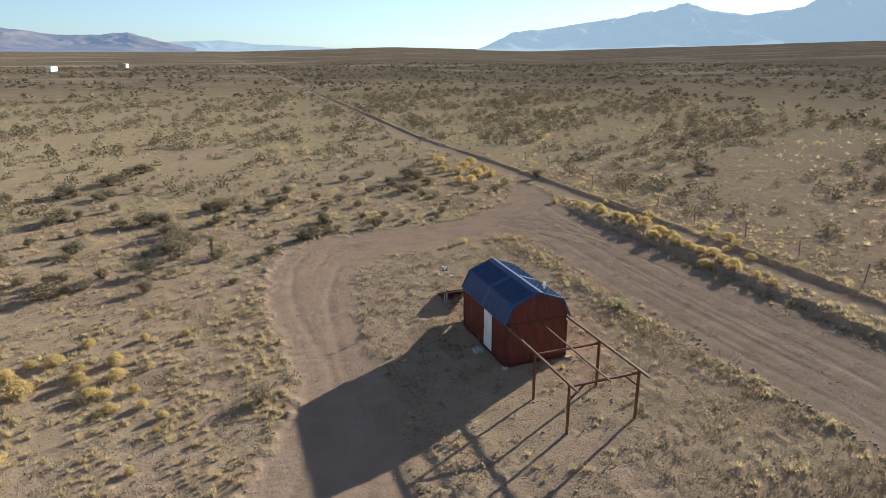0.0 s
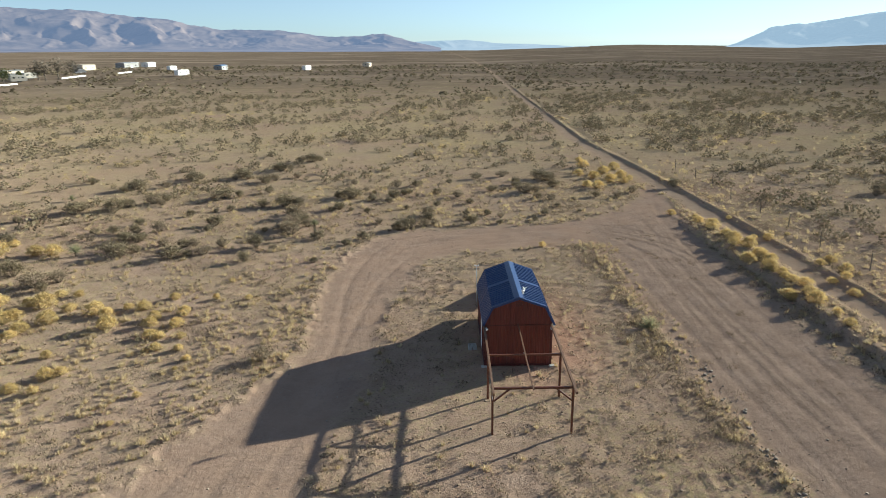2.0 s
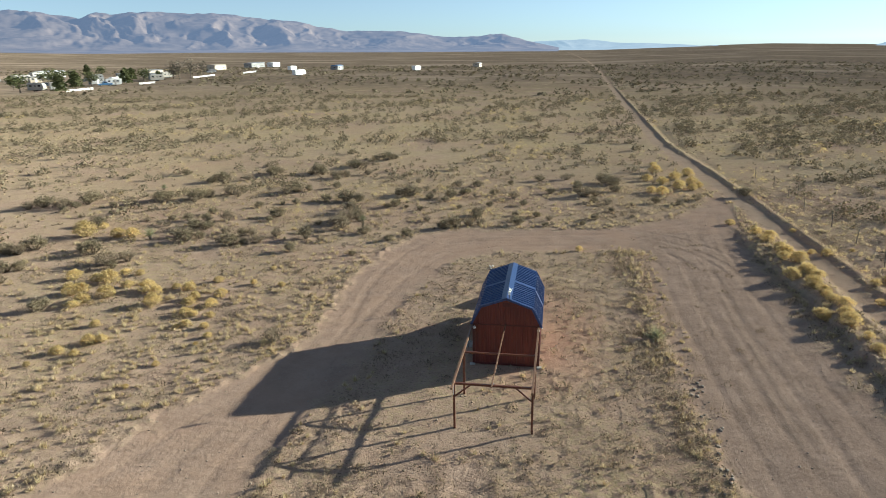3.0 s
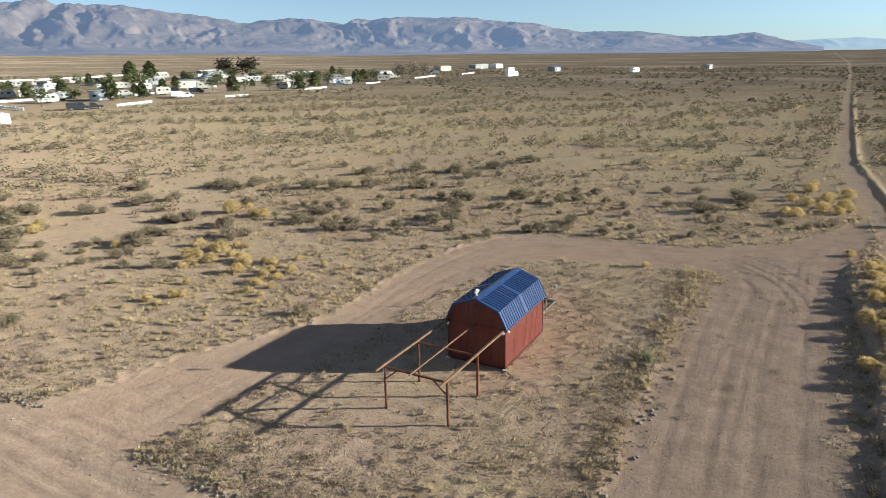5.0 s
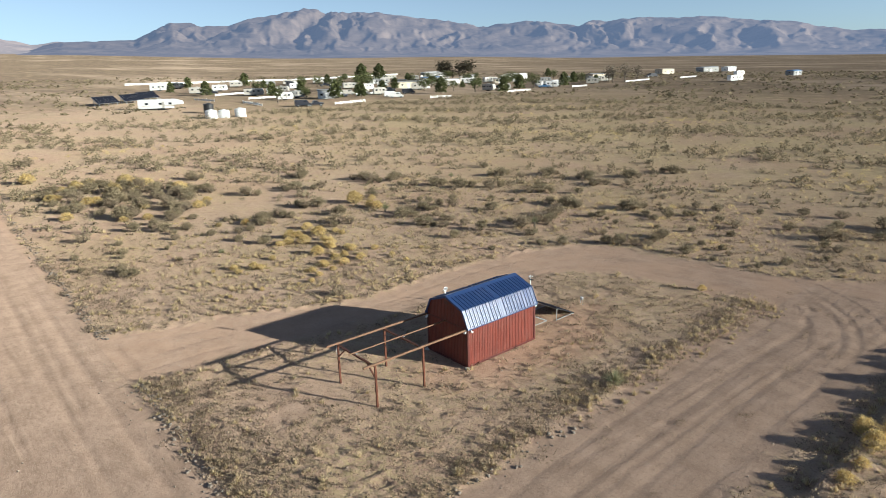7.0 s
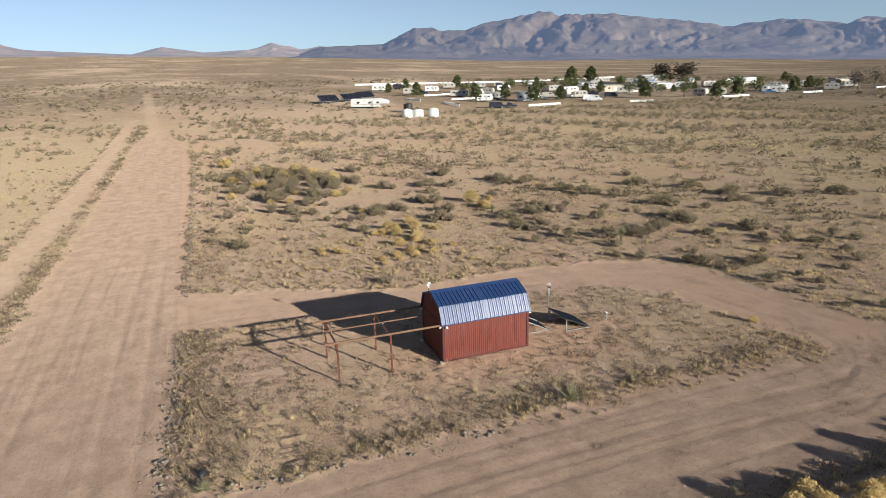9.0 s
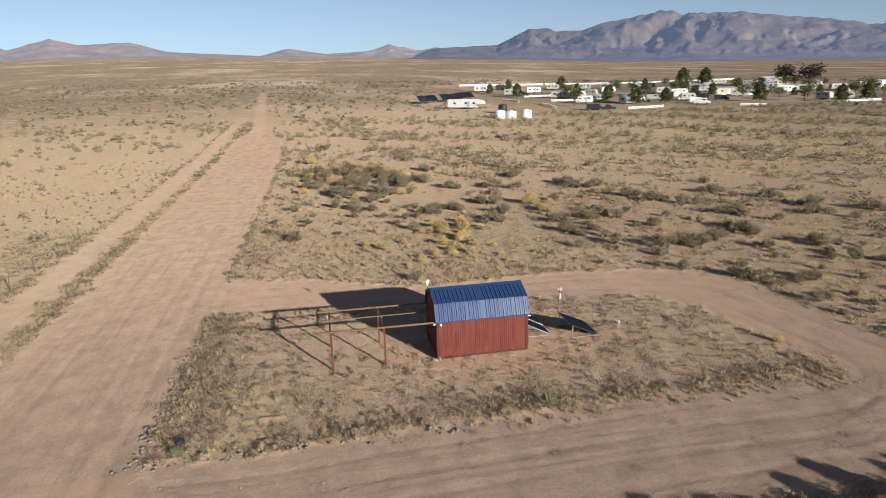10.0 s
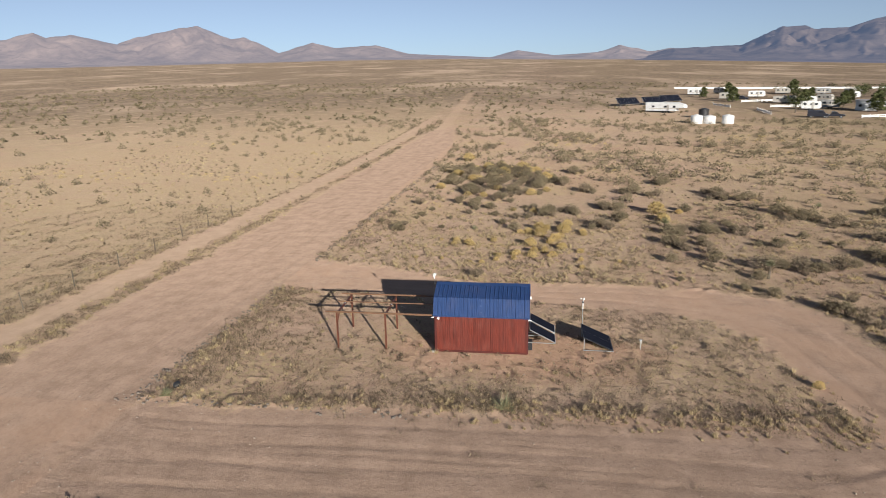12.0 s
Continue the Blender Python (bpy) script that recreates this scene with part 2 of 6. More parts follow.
M_GLASS = plain("dark_window_glass", (0.02, 0.024, 0.03), (0.03, 0.035, 0.04), 4, 0.08)
M_WOODPOST = plain("weathered_wood", (0.095, 0.075, 0.058), (0.17, 0.14, 0.11), 22, 0.9, stretch=(1, 1, 0.15), bump=0.004)
M_WIRE = plain("fence_wire", (0.20, 0.18, 0.16), (0.30, 0.27, 0.24), 30, 0.6, 0.6)
M_ROOFGREY = plain("grey_roofing", (0.20, 0.20, 0.20), (0.29, 0.29, 0.28), 4, 0.75)
M_BLUETARP = plain("blue_tarpaulin", (0.05, 0.15, 0.33), (0.07, 0.19, 0.40), 3, 0.5)
M_CARBLUE = plain("blue_car_paint", (0.05, 0.12, 0.24), (0.06, 0.14, 0.28), 3, 0.3)
M_CARDARK = plain("dark_car_paint", (0.02, 0.022, 0.03), (0.03, 0.03, 0.04), 3, 0.3)
M_TYRE = plain("tyre_rubber", (0.018, 0.018, 0.018), (0.028, 0.027, 0.026), 12, 0.85)
M_STONE = plain("pale_stone", (0.25, 0.195, 0.15), (0.38, 0.31, 0.25), 12, 0.9, vary=0.4)
M_RUBBLE = plain("grey_rubble", (0.11, 0.09, 0.075), (0.23, 0.19, 0.155), 9, 0.95, vary=0.4)
M_TWIG = leafy("grey_twigs", (0.13, 0.105, 0.08), (0.25, 0.20, 0.15), 0.9)
M_SHRUB = leafy("olive_shrub_leaves", (0.150, 0.122, 0.073), (0.33, 0.27, 0.172), 0.8, 0.06)
M_SHRUBDRY = leafy("dry_shrub_leaves", (0.185, 0.145, 0.095), (0.37, 0.295, 0.20), 0.8, 0.14)
M_YELLOW = leafy("straw_yellow_heads", (0.51, 0.385, 0.165), (0.77, 0.60, 0.29), 0.8, 0.35)
M_STRAW = leafy("bleached_straw", (0.42, 0.325, 0.18), (0.70, 0.57, 0.36))
M_WEED = leafy("dead_weeds", (0.145, 0.110, 0.075), (0.39, 0.30, 0.20))
M_GREEN = leafy("yucca_green", (0.20, 0.20, 0.115), (0.37, 0.35, 0.21), 0.6)
M_PINE = leafy("conifer_green", (0.062, 0.072, 0.028), (0.15, 0.16, 0.065), 0.8, 0.2)
M_BARE = leafy("bare_tree_twigs", (0.16, 0.135, 0.105), (0.27, 0.225, 0.175))
M_SPRIG = leafy("dry_sprigs", (0.30, 0.23, 0.15), (0.66, 0.53, 0.35), 0.8, 0.4)
M_DEAD = leafy("dead_sprigs", (0.10, 0.078, 0.05), (0.25, 0.195, 0.125), 0.8, 0.15)
M_CLOD = plain("dirt_clods", (0.20, 0.145, 0.105), (0.30, 0.222, 0.162), 9, 0.95, bump=0.01)
M_DARKTREE = leafy("dusky_tree_leaves", (0.045, 0.040, 0.026), (0.085, 0.07, 0.045))
# last two values: strength and tint of the haze painted as emission
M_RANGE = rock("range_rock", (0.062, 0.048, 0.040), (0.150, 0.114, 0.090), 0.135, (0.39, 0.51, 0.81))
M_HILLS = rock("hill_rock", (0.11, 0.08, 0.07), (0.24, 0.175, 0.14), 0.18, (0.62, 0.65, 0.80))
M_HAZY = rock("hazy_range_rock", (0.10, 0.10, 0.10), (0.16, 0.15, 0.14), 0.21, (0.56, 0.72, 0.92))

# ---------------------------------------------------------------- mesh helpers
def mesh_from(name, verts, faces, mat=None):
    """A mesh from arrays: verts n x 3, faces m x 3 or m x 4."""
    verts, faces = np.asarray(verts, np.float32), np.asarray(faces, np.int32)
    me = bpy.data.meshes.new(name)
    m, k = faces.shape
    me.vertices.add(len(verts))
    me.vertices.foreach_set("co", verts.ravel())
    me.loops.add(m * k)
    me.loops.foreach_set("vertex_index", faces.ravel())
    me.polygons.add(m)
    me.polygons.foreach_set("loop_start", np.arange(0, m * k, k, dtype=np.int32))
    me.polygons.foreach_set("loop_total", np.full(m, k, dtype=np.int32))
    me.update(calc_edges=True)
    if mat:
        me.materials.append(mat)
    return me


def under(name, me, parent=None, label=""):
    ob = new(name, me)
    if parent is not None:
        ob.parent = parent
    if label:
        ob["label"] = label
    return ob


def part(name, bm, mat, parent=None, label="", smooth=False):
    """Links a bmesh as one mesh object under a thing or a part."""
    me = bpy.data.meshes.new(name)
    bm.to_mesh(me)
    bm.free()
    me.materials.append(mat)
    if smooth:
        for p in me.polygons:
            p.use_smooth = True
    return under(name, me, parent, label)


def thing(name, at, label, category, group="", turn=0.0):
    ob = new(name)
    ob.matrix_basis = pose(*at, 0, 0, turn)
    return tagged(ob, label, category, group)


def box(size, at=(0, 0, 0), bevel=0.0, bm=None, m=None):
    """A box with its centre at at; bevelled if asked."""
    bm = bm or bmesh.new()
    out = bmesh.ops.create_cube(bm, size=1.0)
    vs = out["verts"]
    mat = (m or Matrix.Identity(4)) @ Matrix.Translation(at) @ Matrix.Diagonal((*size, 1))
    bmesh.ops.transform(bm, matrix=mat, verts=vs)
    if bevel:
        es = {e for v in vs for e in v.link_edges}
        bmesh.ops.bevel(bm, geom=list(es), offset=bevel, segments=2, affect="EDGES", profile=0.7)
    return bm


def bar(a, b, w, h=None, bevel=0.0, bm=None):
    """A square tube from a to b, w across and h high."""
    a, b = Vector(a), Vector(b)
    d = b - a
    q = d.to_track_quat("X", "Z").to_matrix().to_4x4()
    return box((d.length, w, h or w), (0, 0, 0), bevel, bm, Matrix.Translation((a + b) / 2) @ q)


def rod(a, b, r, r2=None, sides=8, bm=None):
    """A round bar from a to b."""
    bm = bm or bmesh.new()
    a, b = Vector(a), Vector(b)
    d = b - a
    m = Matrix.Translation((a + b) / 2) @ d.to_track_quat("Z", "Y").to_matrix().to_4x4()
    bmesh.ops.create_cone(bm, cap_ends=True, segments=sides, radius1=r, radius2=r if r2 is None else r2, depth=d.length, matrix=m)
    return bm


def ball(at, r, scale=(1, 1, 1), bm=None, seg=12):
    bm = bm or bmesh.new()
    bmesh.ops.create_uvsphere(bm, u_segments=seg, v_segments=max(6, seg // 2), radius=r, matrix=Matrix.Translation(at) @ Matrix.Diagonal((*scale, 1)))
    return bm


def prism(outline, depth, m=None, bm=None):
    """A solid with that outline in x and z, from y = 0 to depth."""
    bm = bm or bmesh.new()
    m = m or Matrix.Identity(4)
    a = [bm.verts.new(m @ Vector((x, 0, z))) for x, z in outline]
    b = [bm.verts.new(m @ Vector((x, depth, z))) for x, z in outline]
    bm.faces.new(a)
    bm.faces.new(b[::-1])
    for i in range(len(a)):
        j = (i + 1) % len(a)
        bm.faces.new((a[j], a[i], b[i], b[j]))
    bmesh.ops.recalc_face_normals(bm, faces=bm.faces)
    return bm


# ---------------------------------------------------------------- the lie of the land
FAR_AZ = [0, 37, 62, 74, 87, 94, 103, 119, 128, 138, 153, 168, 187, 197, 222, 260, 300, 360]
FAR_EL = [0.0, 0.04, -0.75, -0.45, -0.7, -0.6, -0.5, -0.2, -0.1, 0.3, 0.55, 1.2, 1.67, 1.7, 1.3, 0.8, 0.3, 0.0]
ISLAND = [(20.6, 9.2), (12, 10.0), (4.0, 10.3), (3.9, 14.1), (5.4, 23.3), (5.3, 26), (5.6, 28.7), (6.2, 34), (7.7, 38.6), (10.4, 40.6), (16.2, 41.6), (19.6, 41.9), (20.4, 38.5), (20.1, 32.7), (20.3, 26.5), (20.5, 20), (21.0, 15)]
LOOP = [(-3.6, 9.5), (-3.5, 10.6), (-2.4, 13.4), (-1.3, 17.2), (0.5, 20.4), (1.9, 23.1), (2.2, 26.3), (1.7, 31.9), (1.8, 36.0), (2.6, 40.5), (4.2, 44.3), (7.5, 46.0), (12.6, 46.4), (19.0, 47.5), (24.8, 51.0), (28.6, 58.0), (30.2, 62.0), (30.2, 56.0), (28.6, 48.0), (27.7, 38.0), (27.4, 28.0), (27.8, 20.0), (28.2, 9.5)]


def inside_distance(px, py, poly):
    """Signed distance to a polygon, below zero inside."""
    best = np.full(px.shape, 1e9)
    odd = np.zeros(px.shape, bool)
    for (ax, ay), (bx, by) in zip(poly, poly[1:] + poly[:1]):
        dx, dy = bx - ax, by - ay
        k = np.clip(((px - ax) * dx + (py - ay) * dy) / (dx * dx + dy * dy), 0, 1)
        best = np.minimum(best, np.hypot(px - ax - k * dx, py - ay - k * dy))
        if ay != by:
            odd ^= ((ay > py) != (by > py)) & (px < (bx - ax) * (py - ay) / (by - ay) + ax)
    return np.where(odd, -best, best)


def waves(px, py, size, seed, count=7):
    """A cheap smooth noise about -1 to 1: a sum of plane waves of that size in metres."""
    rng = np.random.RandomState(seed)
    out = np.zeros(np.shape(px))
    for i in range(count):
        a, k = rng.uniform(0, 2 * np.pi), 2 * np.pi / (size * rng.uniform(0.6, 1.7))
        out += np.sin(k * (np.cos(a) * px + np.sin(a) * py) + rng.uniform(0, 6.28))
    return out / math.sqrt(count)


def smooth(a, b, v):
    t = np.clip((v - a) / (b - a), 0, 1)
    return t * t * (3 - 2 * t)


def track_x(py):
    """The middle of the two-track that runs away to the north."""
    return np.interp(py, [-50, 20, 40, 57, 70, 95, 172, 320, 700], [32.4, 32.4, 32.2, 31.6, 31.0, 29.2, 31.0, 35.5, 45.0])


def far_height(px, py):
    """The plain lies flat round the shed and tilts gently to its far edge."""
    dx, dy = px - 15.0, py - 25.0
    r, a = np.hypot(dx, dy), np.degrees(np.arctan2(dy, dx)) % 360
    s = (14 + 3500 * np.tan(np.radians(np.interp(a, FAR_AZ, FAR_EL)))) / 3400
    q = r - 100
    z = s * (q + np.sqrt(q * q + 900)) / 2 - s * 2.2
    swell = np.exp(-((r - 345) / 110) ** 2) * smooth(75, 95, a) * (1 - smooth(118, 135, a))
    return z + 1.4 * swell


def land(px, py):
    """Height and masks of the ground: z, road, litter, scrub and the kind of way (0 none, 1 loop, 2 road, 3 two-track), heading (1 east-west, 0 north-south, a half on the turns)."""
    px, py = np.asarray(px, float), np.asarray(py, float)
    r = np.hypot(px - 15, py - 25)
    wob = smooth(75, 40, r) * (0.30 * waves(px, py, 2.3, 11) + 0.2 * waves(px, py, 0.8, 12))
    d_isl, d_loop = inside_distance(px, py, ISLAND), inside_distance(px, py, LOOP)
    d1 = np.maximum(d_loop, -d_isl)
    pinch = smooth(-80, -135, px)
    d2 = np.maximum(np.maximum(py - 10.1 - 0.02 * np.clip(-px, 0, 60) + 4.6 * pinch, 0.9 + 1.6 * pinch - py), np.maximum(-132 - px, px - 34))
    d3n = np.maximum(np.abs(px - track_x(py)) - 0.75, 6 - py)
    d3w = np.maximum(np.abs(py + 2.5 + 0.00003 * px * px) - 1.1, np.maximum(px - 38, -170 - px))
    d3b = np.maximum(np.abs(py - (4.5 - 0.055 * (px + 118) * -1)) - 1.6, np.maximum(px + 112, -290 - px))
    d3 = np.minimum(d3n, d3w)
    d = np.minimum(np.minimum(d1, d2), np.minimum(d3, d3b))
    road = smooth(0.6, -0.4, d + wob) * (1 - 0.55 * smooth(-112, -150, px))
    kind = np.where(d > 0.05, 0, np.where(d == d1, 1, np.where(d == d2, 2, 3)))
    near = smooth(120, 60, r)
    close = smooth(-20, -13, px) * smooth(46, 39, px) * smooth(-13, -6, py) * smooth(69, 61, py)
    z = far_height(px, py)
    z += close * (1 - road) * (0.014 * waves(px, py, 3.5, 21) + 0.012 * waves(px, py, 1.1, 22) + 0.01)
    z += close * road * (0.007 * waves(px, py, 4.0, 23) + 0.004 * waves(px, py, 0.9, 27))
    # hummocks of old grass roots, highest on the south end of the plot
    worn = np.exp(-(((px - 10.5) / 4.0) ** 2 + ((py - 18.5) / 3.2) ** 2) ** 2) + np.exp(-(((px - 12.6) / 2.3) ** 2 + ((py - 26) / 3.6) ** 2) ** 2)
    tall = np.where(d_isl < 0, 0.046 + 0.002 * smooth(19, 13, py) + 0.012 * smooth(16, 19, px), 0.030) * np.clip(1 - 0.75 * worn, 0.2, 1)
    knob = waves(px, py, 0.62, 24, 9) + 0.7 * waves(px, py, 0.36, 25, 9)
    z += close * (1 - road) * tall * np.clip(knob * np.clip(0.75 + 0.55 * waves(px, py, 2.4, 26), 0.1, 1.6) - 0.3, -0.15, 1.25)
    # graded edges: a low windrow along the driven dirt, a ditch and bank beside the north two-track
    edge = np.minimum(np.minimum(d1, d2), d3b)
    lump = 0.25 + 0.8 * waves(px, py, 0.8, 31) + 0.4 * waves(px, py, 2.6, 34)
    z += close * (0.028 + 0.045 * smooth(6, 2, px) * (py > 11)) * np.clip(lump, 0, 2.2) * np.exp(-((edge - 0.4) / 0.33) ** 2)
    bank = px - track_x(py) - 1.35
    z += smooth(400, 100, r) * (py > 8) * (0.29 * np.exp(-(bank / 0.36) ** 2) * (0.8 + 0.3 * waves(px, py, 5, 32)) - 0.06 * np.exp(-((bank - 1.0) / 0.5) ** 2))
    # the raised verge between the driveway and the two-track, with a cut western lip
    lip = 29.05 + 0.12 * waves(px * 0, py, 3.0, 35) + 0.05 * waves(px * 0, py, 0.9, 36) + 0.3 * smooth(24, 14, py) - 0.5 * smooth(34, 42, py)
    z += near * smooth(11, 17, py) * smooth(50, 43, py) * smooth(-0.10, 0.16, px - lip) * smooth(31.7, 30.7, px) * (0.35 + 0.05 * waves(px, py, 2.2, 33) + 0.03 * waves(px, py, 0.7, 37))
    # wheel ruts
    z -= close * road * 0.025 * (np.exp(-((d + 1.3) / 0.22) ** 2) + np.exp(-((d + 2.9) / 0.22) ** 2))
    # tyre tracks worn lengthwise into the two straight roads
    for k, (c, deep, sway, far_x) in enumerate(((22.7, 0.024, 0.30, 5), (24.25, 0.03, 0.25, 9), (24.9, 0.022, 0.4, 6), (26.35, 0.026, 0.3, 8), (26.9, 0.018, 0.2, 11))):
        gap = px - c - sway * np.sin(py / far_x + k * 1.9) - 0.05 * waves(px * 0, py, 3.0, 51 + k)
        fade = np.clip(0.6 + 0.7 * waves(px * 0, py, 9, 61 + k), 0, 1)
        z -= close * road * (py > 9) * (py < 48) * deep * 0.6 * fade * (np.exp(-(gap / 0.11) ** 2) - 0.5 * np.exp(-((np.abs(gap) - 0.24) / 0.10) ** 2))
    for k, (c, deep) in enumerate(((2.6, 0.02), (3.9, 0.026), (5.4, 0.03), (6.2, 0.02), (7.8, 0.026))):
        gap = py - c - 0.3 * np.sin(px / 8 + k * 2.3) - 0.05 * waves(px, py * 0, 3.5, 71 + k)
        fade = np.clip(0.6 + 0.7 * waves(px, py * 0, 11, 81 + k), 0, 1)
        z -= smooth(34, 26, px) * smooth(-24, -10, px) * road * (py < 9.6) * deep * 0.6 * fade * (np.exp(-(gap / 0.11) ** 2) - 0.5 * np.exp(-((np.abs(gap) - 0.24) / 0.10) ** 2))
    # tyre arcs where cars swing round the end of the loop
    rho, swing = np.hypot(px - 15.5, py - 36.5), smooth(3, 8, px - 15.5) * smooth(-1, 3, py - 36.5)
    for arc in (8.6, 10.1, 10.9, 12.3):
        z -= road * swing * 0.02 * (np.exp(-((rho - arc) / 0.16) ** 2) - 0.6 * np.exp(-((rho - arc - 0.3) / 0.16) ** 2))
    litter = np.clip(smooth(0.3, -1.2, d_isl) * (0.55 + 0.6 * waves(px, py, 5, 41)), 0, 1)
    bare = np.exp(-(((px - 9.5) / 5.0) ** 2 + ((py - 19) / 4.5) ** 2)) + np.exp(-(((px - 13.5) / 2.6) ** 2 + ((py - 25.5) / 4.0) ** 2))
    litter *= np.clip(1 - 1.2 * bare, 0, 1)
    litter += 0.8 * np.exp(-((edge - 0.5) / 0.5) ** 2) * near
    field = smooth(0.0, 3.0, d_loop) * (0.34 + 0.25 * waves(px, py, 9, 42))
    litter = np.clip(np.maximum(litter, field) * (1 - road), 0, 1)
    pan = np.exp(-(((px + 8) / 11) ** 2 + ((py - 90) / 8) ** 2) ** 2)
    litter *= 1 - pan
    scrub = smooth(70, 300, r) * (1 - road)
    heading = np.where(py < 10.2, np.where(px < 21, 1.0, 0.5), np.where((px > 20.8) & (py < 47) | (kind == 3), 0.0, 0.5))
    return z, road, litter, scrub, kind, heading


def ground_z(px, py):
    return float(land(np.array([px]), np.array([py]))[0][0])


def spread(lo, hi, step, reach, grow):
    """Even steps from lo to hi, then ever longer ones out to the reach."""
    mid = list(np.arange(lo, hi + step / 2, step))
    up, s = [mid[-1]], step
    while up[-1] < reach:
        s *= grow
        up.append(up[-1] + s)
    down, s = [mid[0]], step
    while down[-1] > -reach:
        s *= grow
        down.append(down[-1] - s)
    return np.array(down[:0:-1] + mid + up[1:])


def build_land():
    xs, ys = spread(-5, 34.2, 0.145, 4900, 1.075), spread(1, 48, 0.145, 4900, 1.075)
    gx, gy = np.meshgrid(xs, ys)
    z, road, litter, scrub, kind, heading = land(gx, gy)
    verts = np.stack([gx, gy, z], -1).reshape(-1, 3)
    ny, nx = gx.shape
    i = np.arange(ny * nx).reshape(ny, nx)
    faces = np.stack([i[:-1, :-1], i[:-1, 1:], i[1:, 1:], i[1:, :-1]], -1).reshape(-1, 4)
    fk = kind[:-1, :-1].reshape(-1)
    zone = np.stack([road, litter, scrub, heading], -1).reshape(-1, 4)
    for k, name, label, cat in ((0, "ground", "dry pinkish-brown desert ground with dead weeds and scrub", "ground"), (1, "driveway", "bare dirt driveway looping round the shed", "driveway"),
                                (2, "dirt_road", "wide graded dirt road with wheel ruts", "dirt road"), (3, "farm_track", "narrow pale dirt track beside a low bank", "track")):
        f = faces[fk == k]
        used, back = np.unique(f, return_inverse=True)
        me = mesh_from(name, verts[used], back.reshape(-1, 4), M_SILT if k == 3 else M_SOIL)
        me.polygons.foreach_set("use_smooth", np.ones(len(f), bool))
        at = me.color_attributes.new("zone", "FLOAT_COLOR", "POINT")
        at.data.foreach_set("color", zone[used].astype(np.float32).ravel())
        tagged(new(name, me), label, cat, kind="structure")


build_land()


def mountain_range(name, az, el, near, crest, back, mat, label, seed):
    """A ridge whose crest follows the given heights (degrees) along the given bearings, with spurs running down to the plain."""
    a = np.arange(min(az), max(az), 0.11)
    order = np.argsort(az)
    top = np.interp(a, np.array(az)[order], np.array(el)[order])
    s = np.concatenate([np.linspace(0, 1, 58), np.linspace(1.08, 1.6, 6)])
    A, S = np.meshgrid(np.radians(a), s)
    R = np.where(S <= 1, near + (crest - near) * S, crest + (back - crest) * (S - 1) / 0.6)
    X, Y = 15 + R * np.cos(A), 25 + R * np.sin(A)
    base = far_height(X, Y)
    peak = 14 + crest * np.tan(np.radians(np.broadcast_to(top, A.shape)))
    lift = np.maximum(peak - far_height(15 + crest * np.cos(A), 25 + crest * np.sin(A)), 0)
    along = A * crest
    # spurs run straight down from the crest and fork on the way; gentle fans lie at their feet
    warp = 110 * waves(along, R, 900, seed) + 26 * waves(along, R, 230, seed + 1)
    fold = lambda k, m, e: np.array([1 - abs(noise.noise((p / k, q / m, seed * 1.7 + e))) * 2.0 for p, q in zip((along + warp).ravel(), R.ravel())]).reshape(A.shape)
    crag = 0.52 * fold(420, 1500, 0) + 0.29 * fold(190, 620, 5) + 0.13 * fold(80, 230, 9) + 0.06 * fold(36, 90, 13)
    crag = (crag - np.percentile(crag, 1)) / (np.percentile(crag, 99.5) - np.percentile(crag, 1))
    rise = np.clip(S, 0, 1)
    body = 0.16 * rise + 0.84 * smooth(0.22, 1.12, rise) / float(smooth(0.22, 1.12, 1.0))
    cut = smooth(0.12, 0.45, rise) * (1 - 0.75 * smooth(0.72, 1.0, rise))
    shape = body * (1 + cut * 0.62 * (crag - 0.72)) + 0.07 * np.sin(np.pi * rise) * cut * (crag - 0.3)
    shape = np.where(S <= 1, np.minimum(shape, 0.985 * np.ones_like(shape) + 0.015 * S), 1 - (S - 1) / 0.6)
    Z = base - 2 * (S < 0.03) + lift * shape * (1 + 0.012 * (S > 0.9) * waves(along, R * 0, 70, seed + 5))
    ny, nx = A.shape
    i = np.arange(ny * nx).reshape(ny, nx)
    faces = np.stack([i[:-1, :-1], i[1:, :-1], i[1:, 1:], i[:-1, 1:]], -1).reshape(-1, 4)
    me = mesh_from(name, np.stack([X, Y, Z], -1).reshape(-1, 3), faces, mat)
    # the painted haze glow is stronger on bearings towards the sun
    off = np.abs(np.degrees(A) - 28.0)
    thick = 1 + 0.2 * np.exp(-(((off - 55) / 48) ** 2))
    at = me.color_attributes.new("haze_glow", "FLOAT_COLOR", "POINT")
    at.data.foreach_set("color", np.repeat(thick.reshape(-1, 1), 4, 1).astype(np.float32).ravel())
    return tagged(new(name, me), label, "mountain range", kind="structure")


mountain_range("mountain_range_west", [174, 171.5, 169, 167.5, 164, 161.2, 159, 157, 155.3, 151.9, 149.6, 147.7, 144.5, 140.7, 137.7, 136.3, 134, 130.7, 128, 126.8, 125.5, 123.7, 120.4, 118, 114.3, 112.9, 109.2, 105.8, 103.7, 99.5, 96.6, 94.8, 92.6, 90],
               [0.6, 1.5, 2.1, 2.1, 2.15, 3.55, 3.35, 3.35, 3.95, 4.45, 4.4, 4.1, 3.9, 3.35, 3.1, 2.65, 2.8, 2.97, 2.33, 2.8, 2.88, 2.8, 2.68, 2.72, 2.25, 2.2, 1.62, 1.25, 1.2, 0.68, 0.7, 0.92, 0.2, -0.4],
               2700, 4100, 4700, M_RANGE, "long rugged desert mountain range with a blue haze glow", 50)
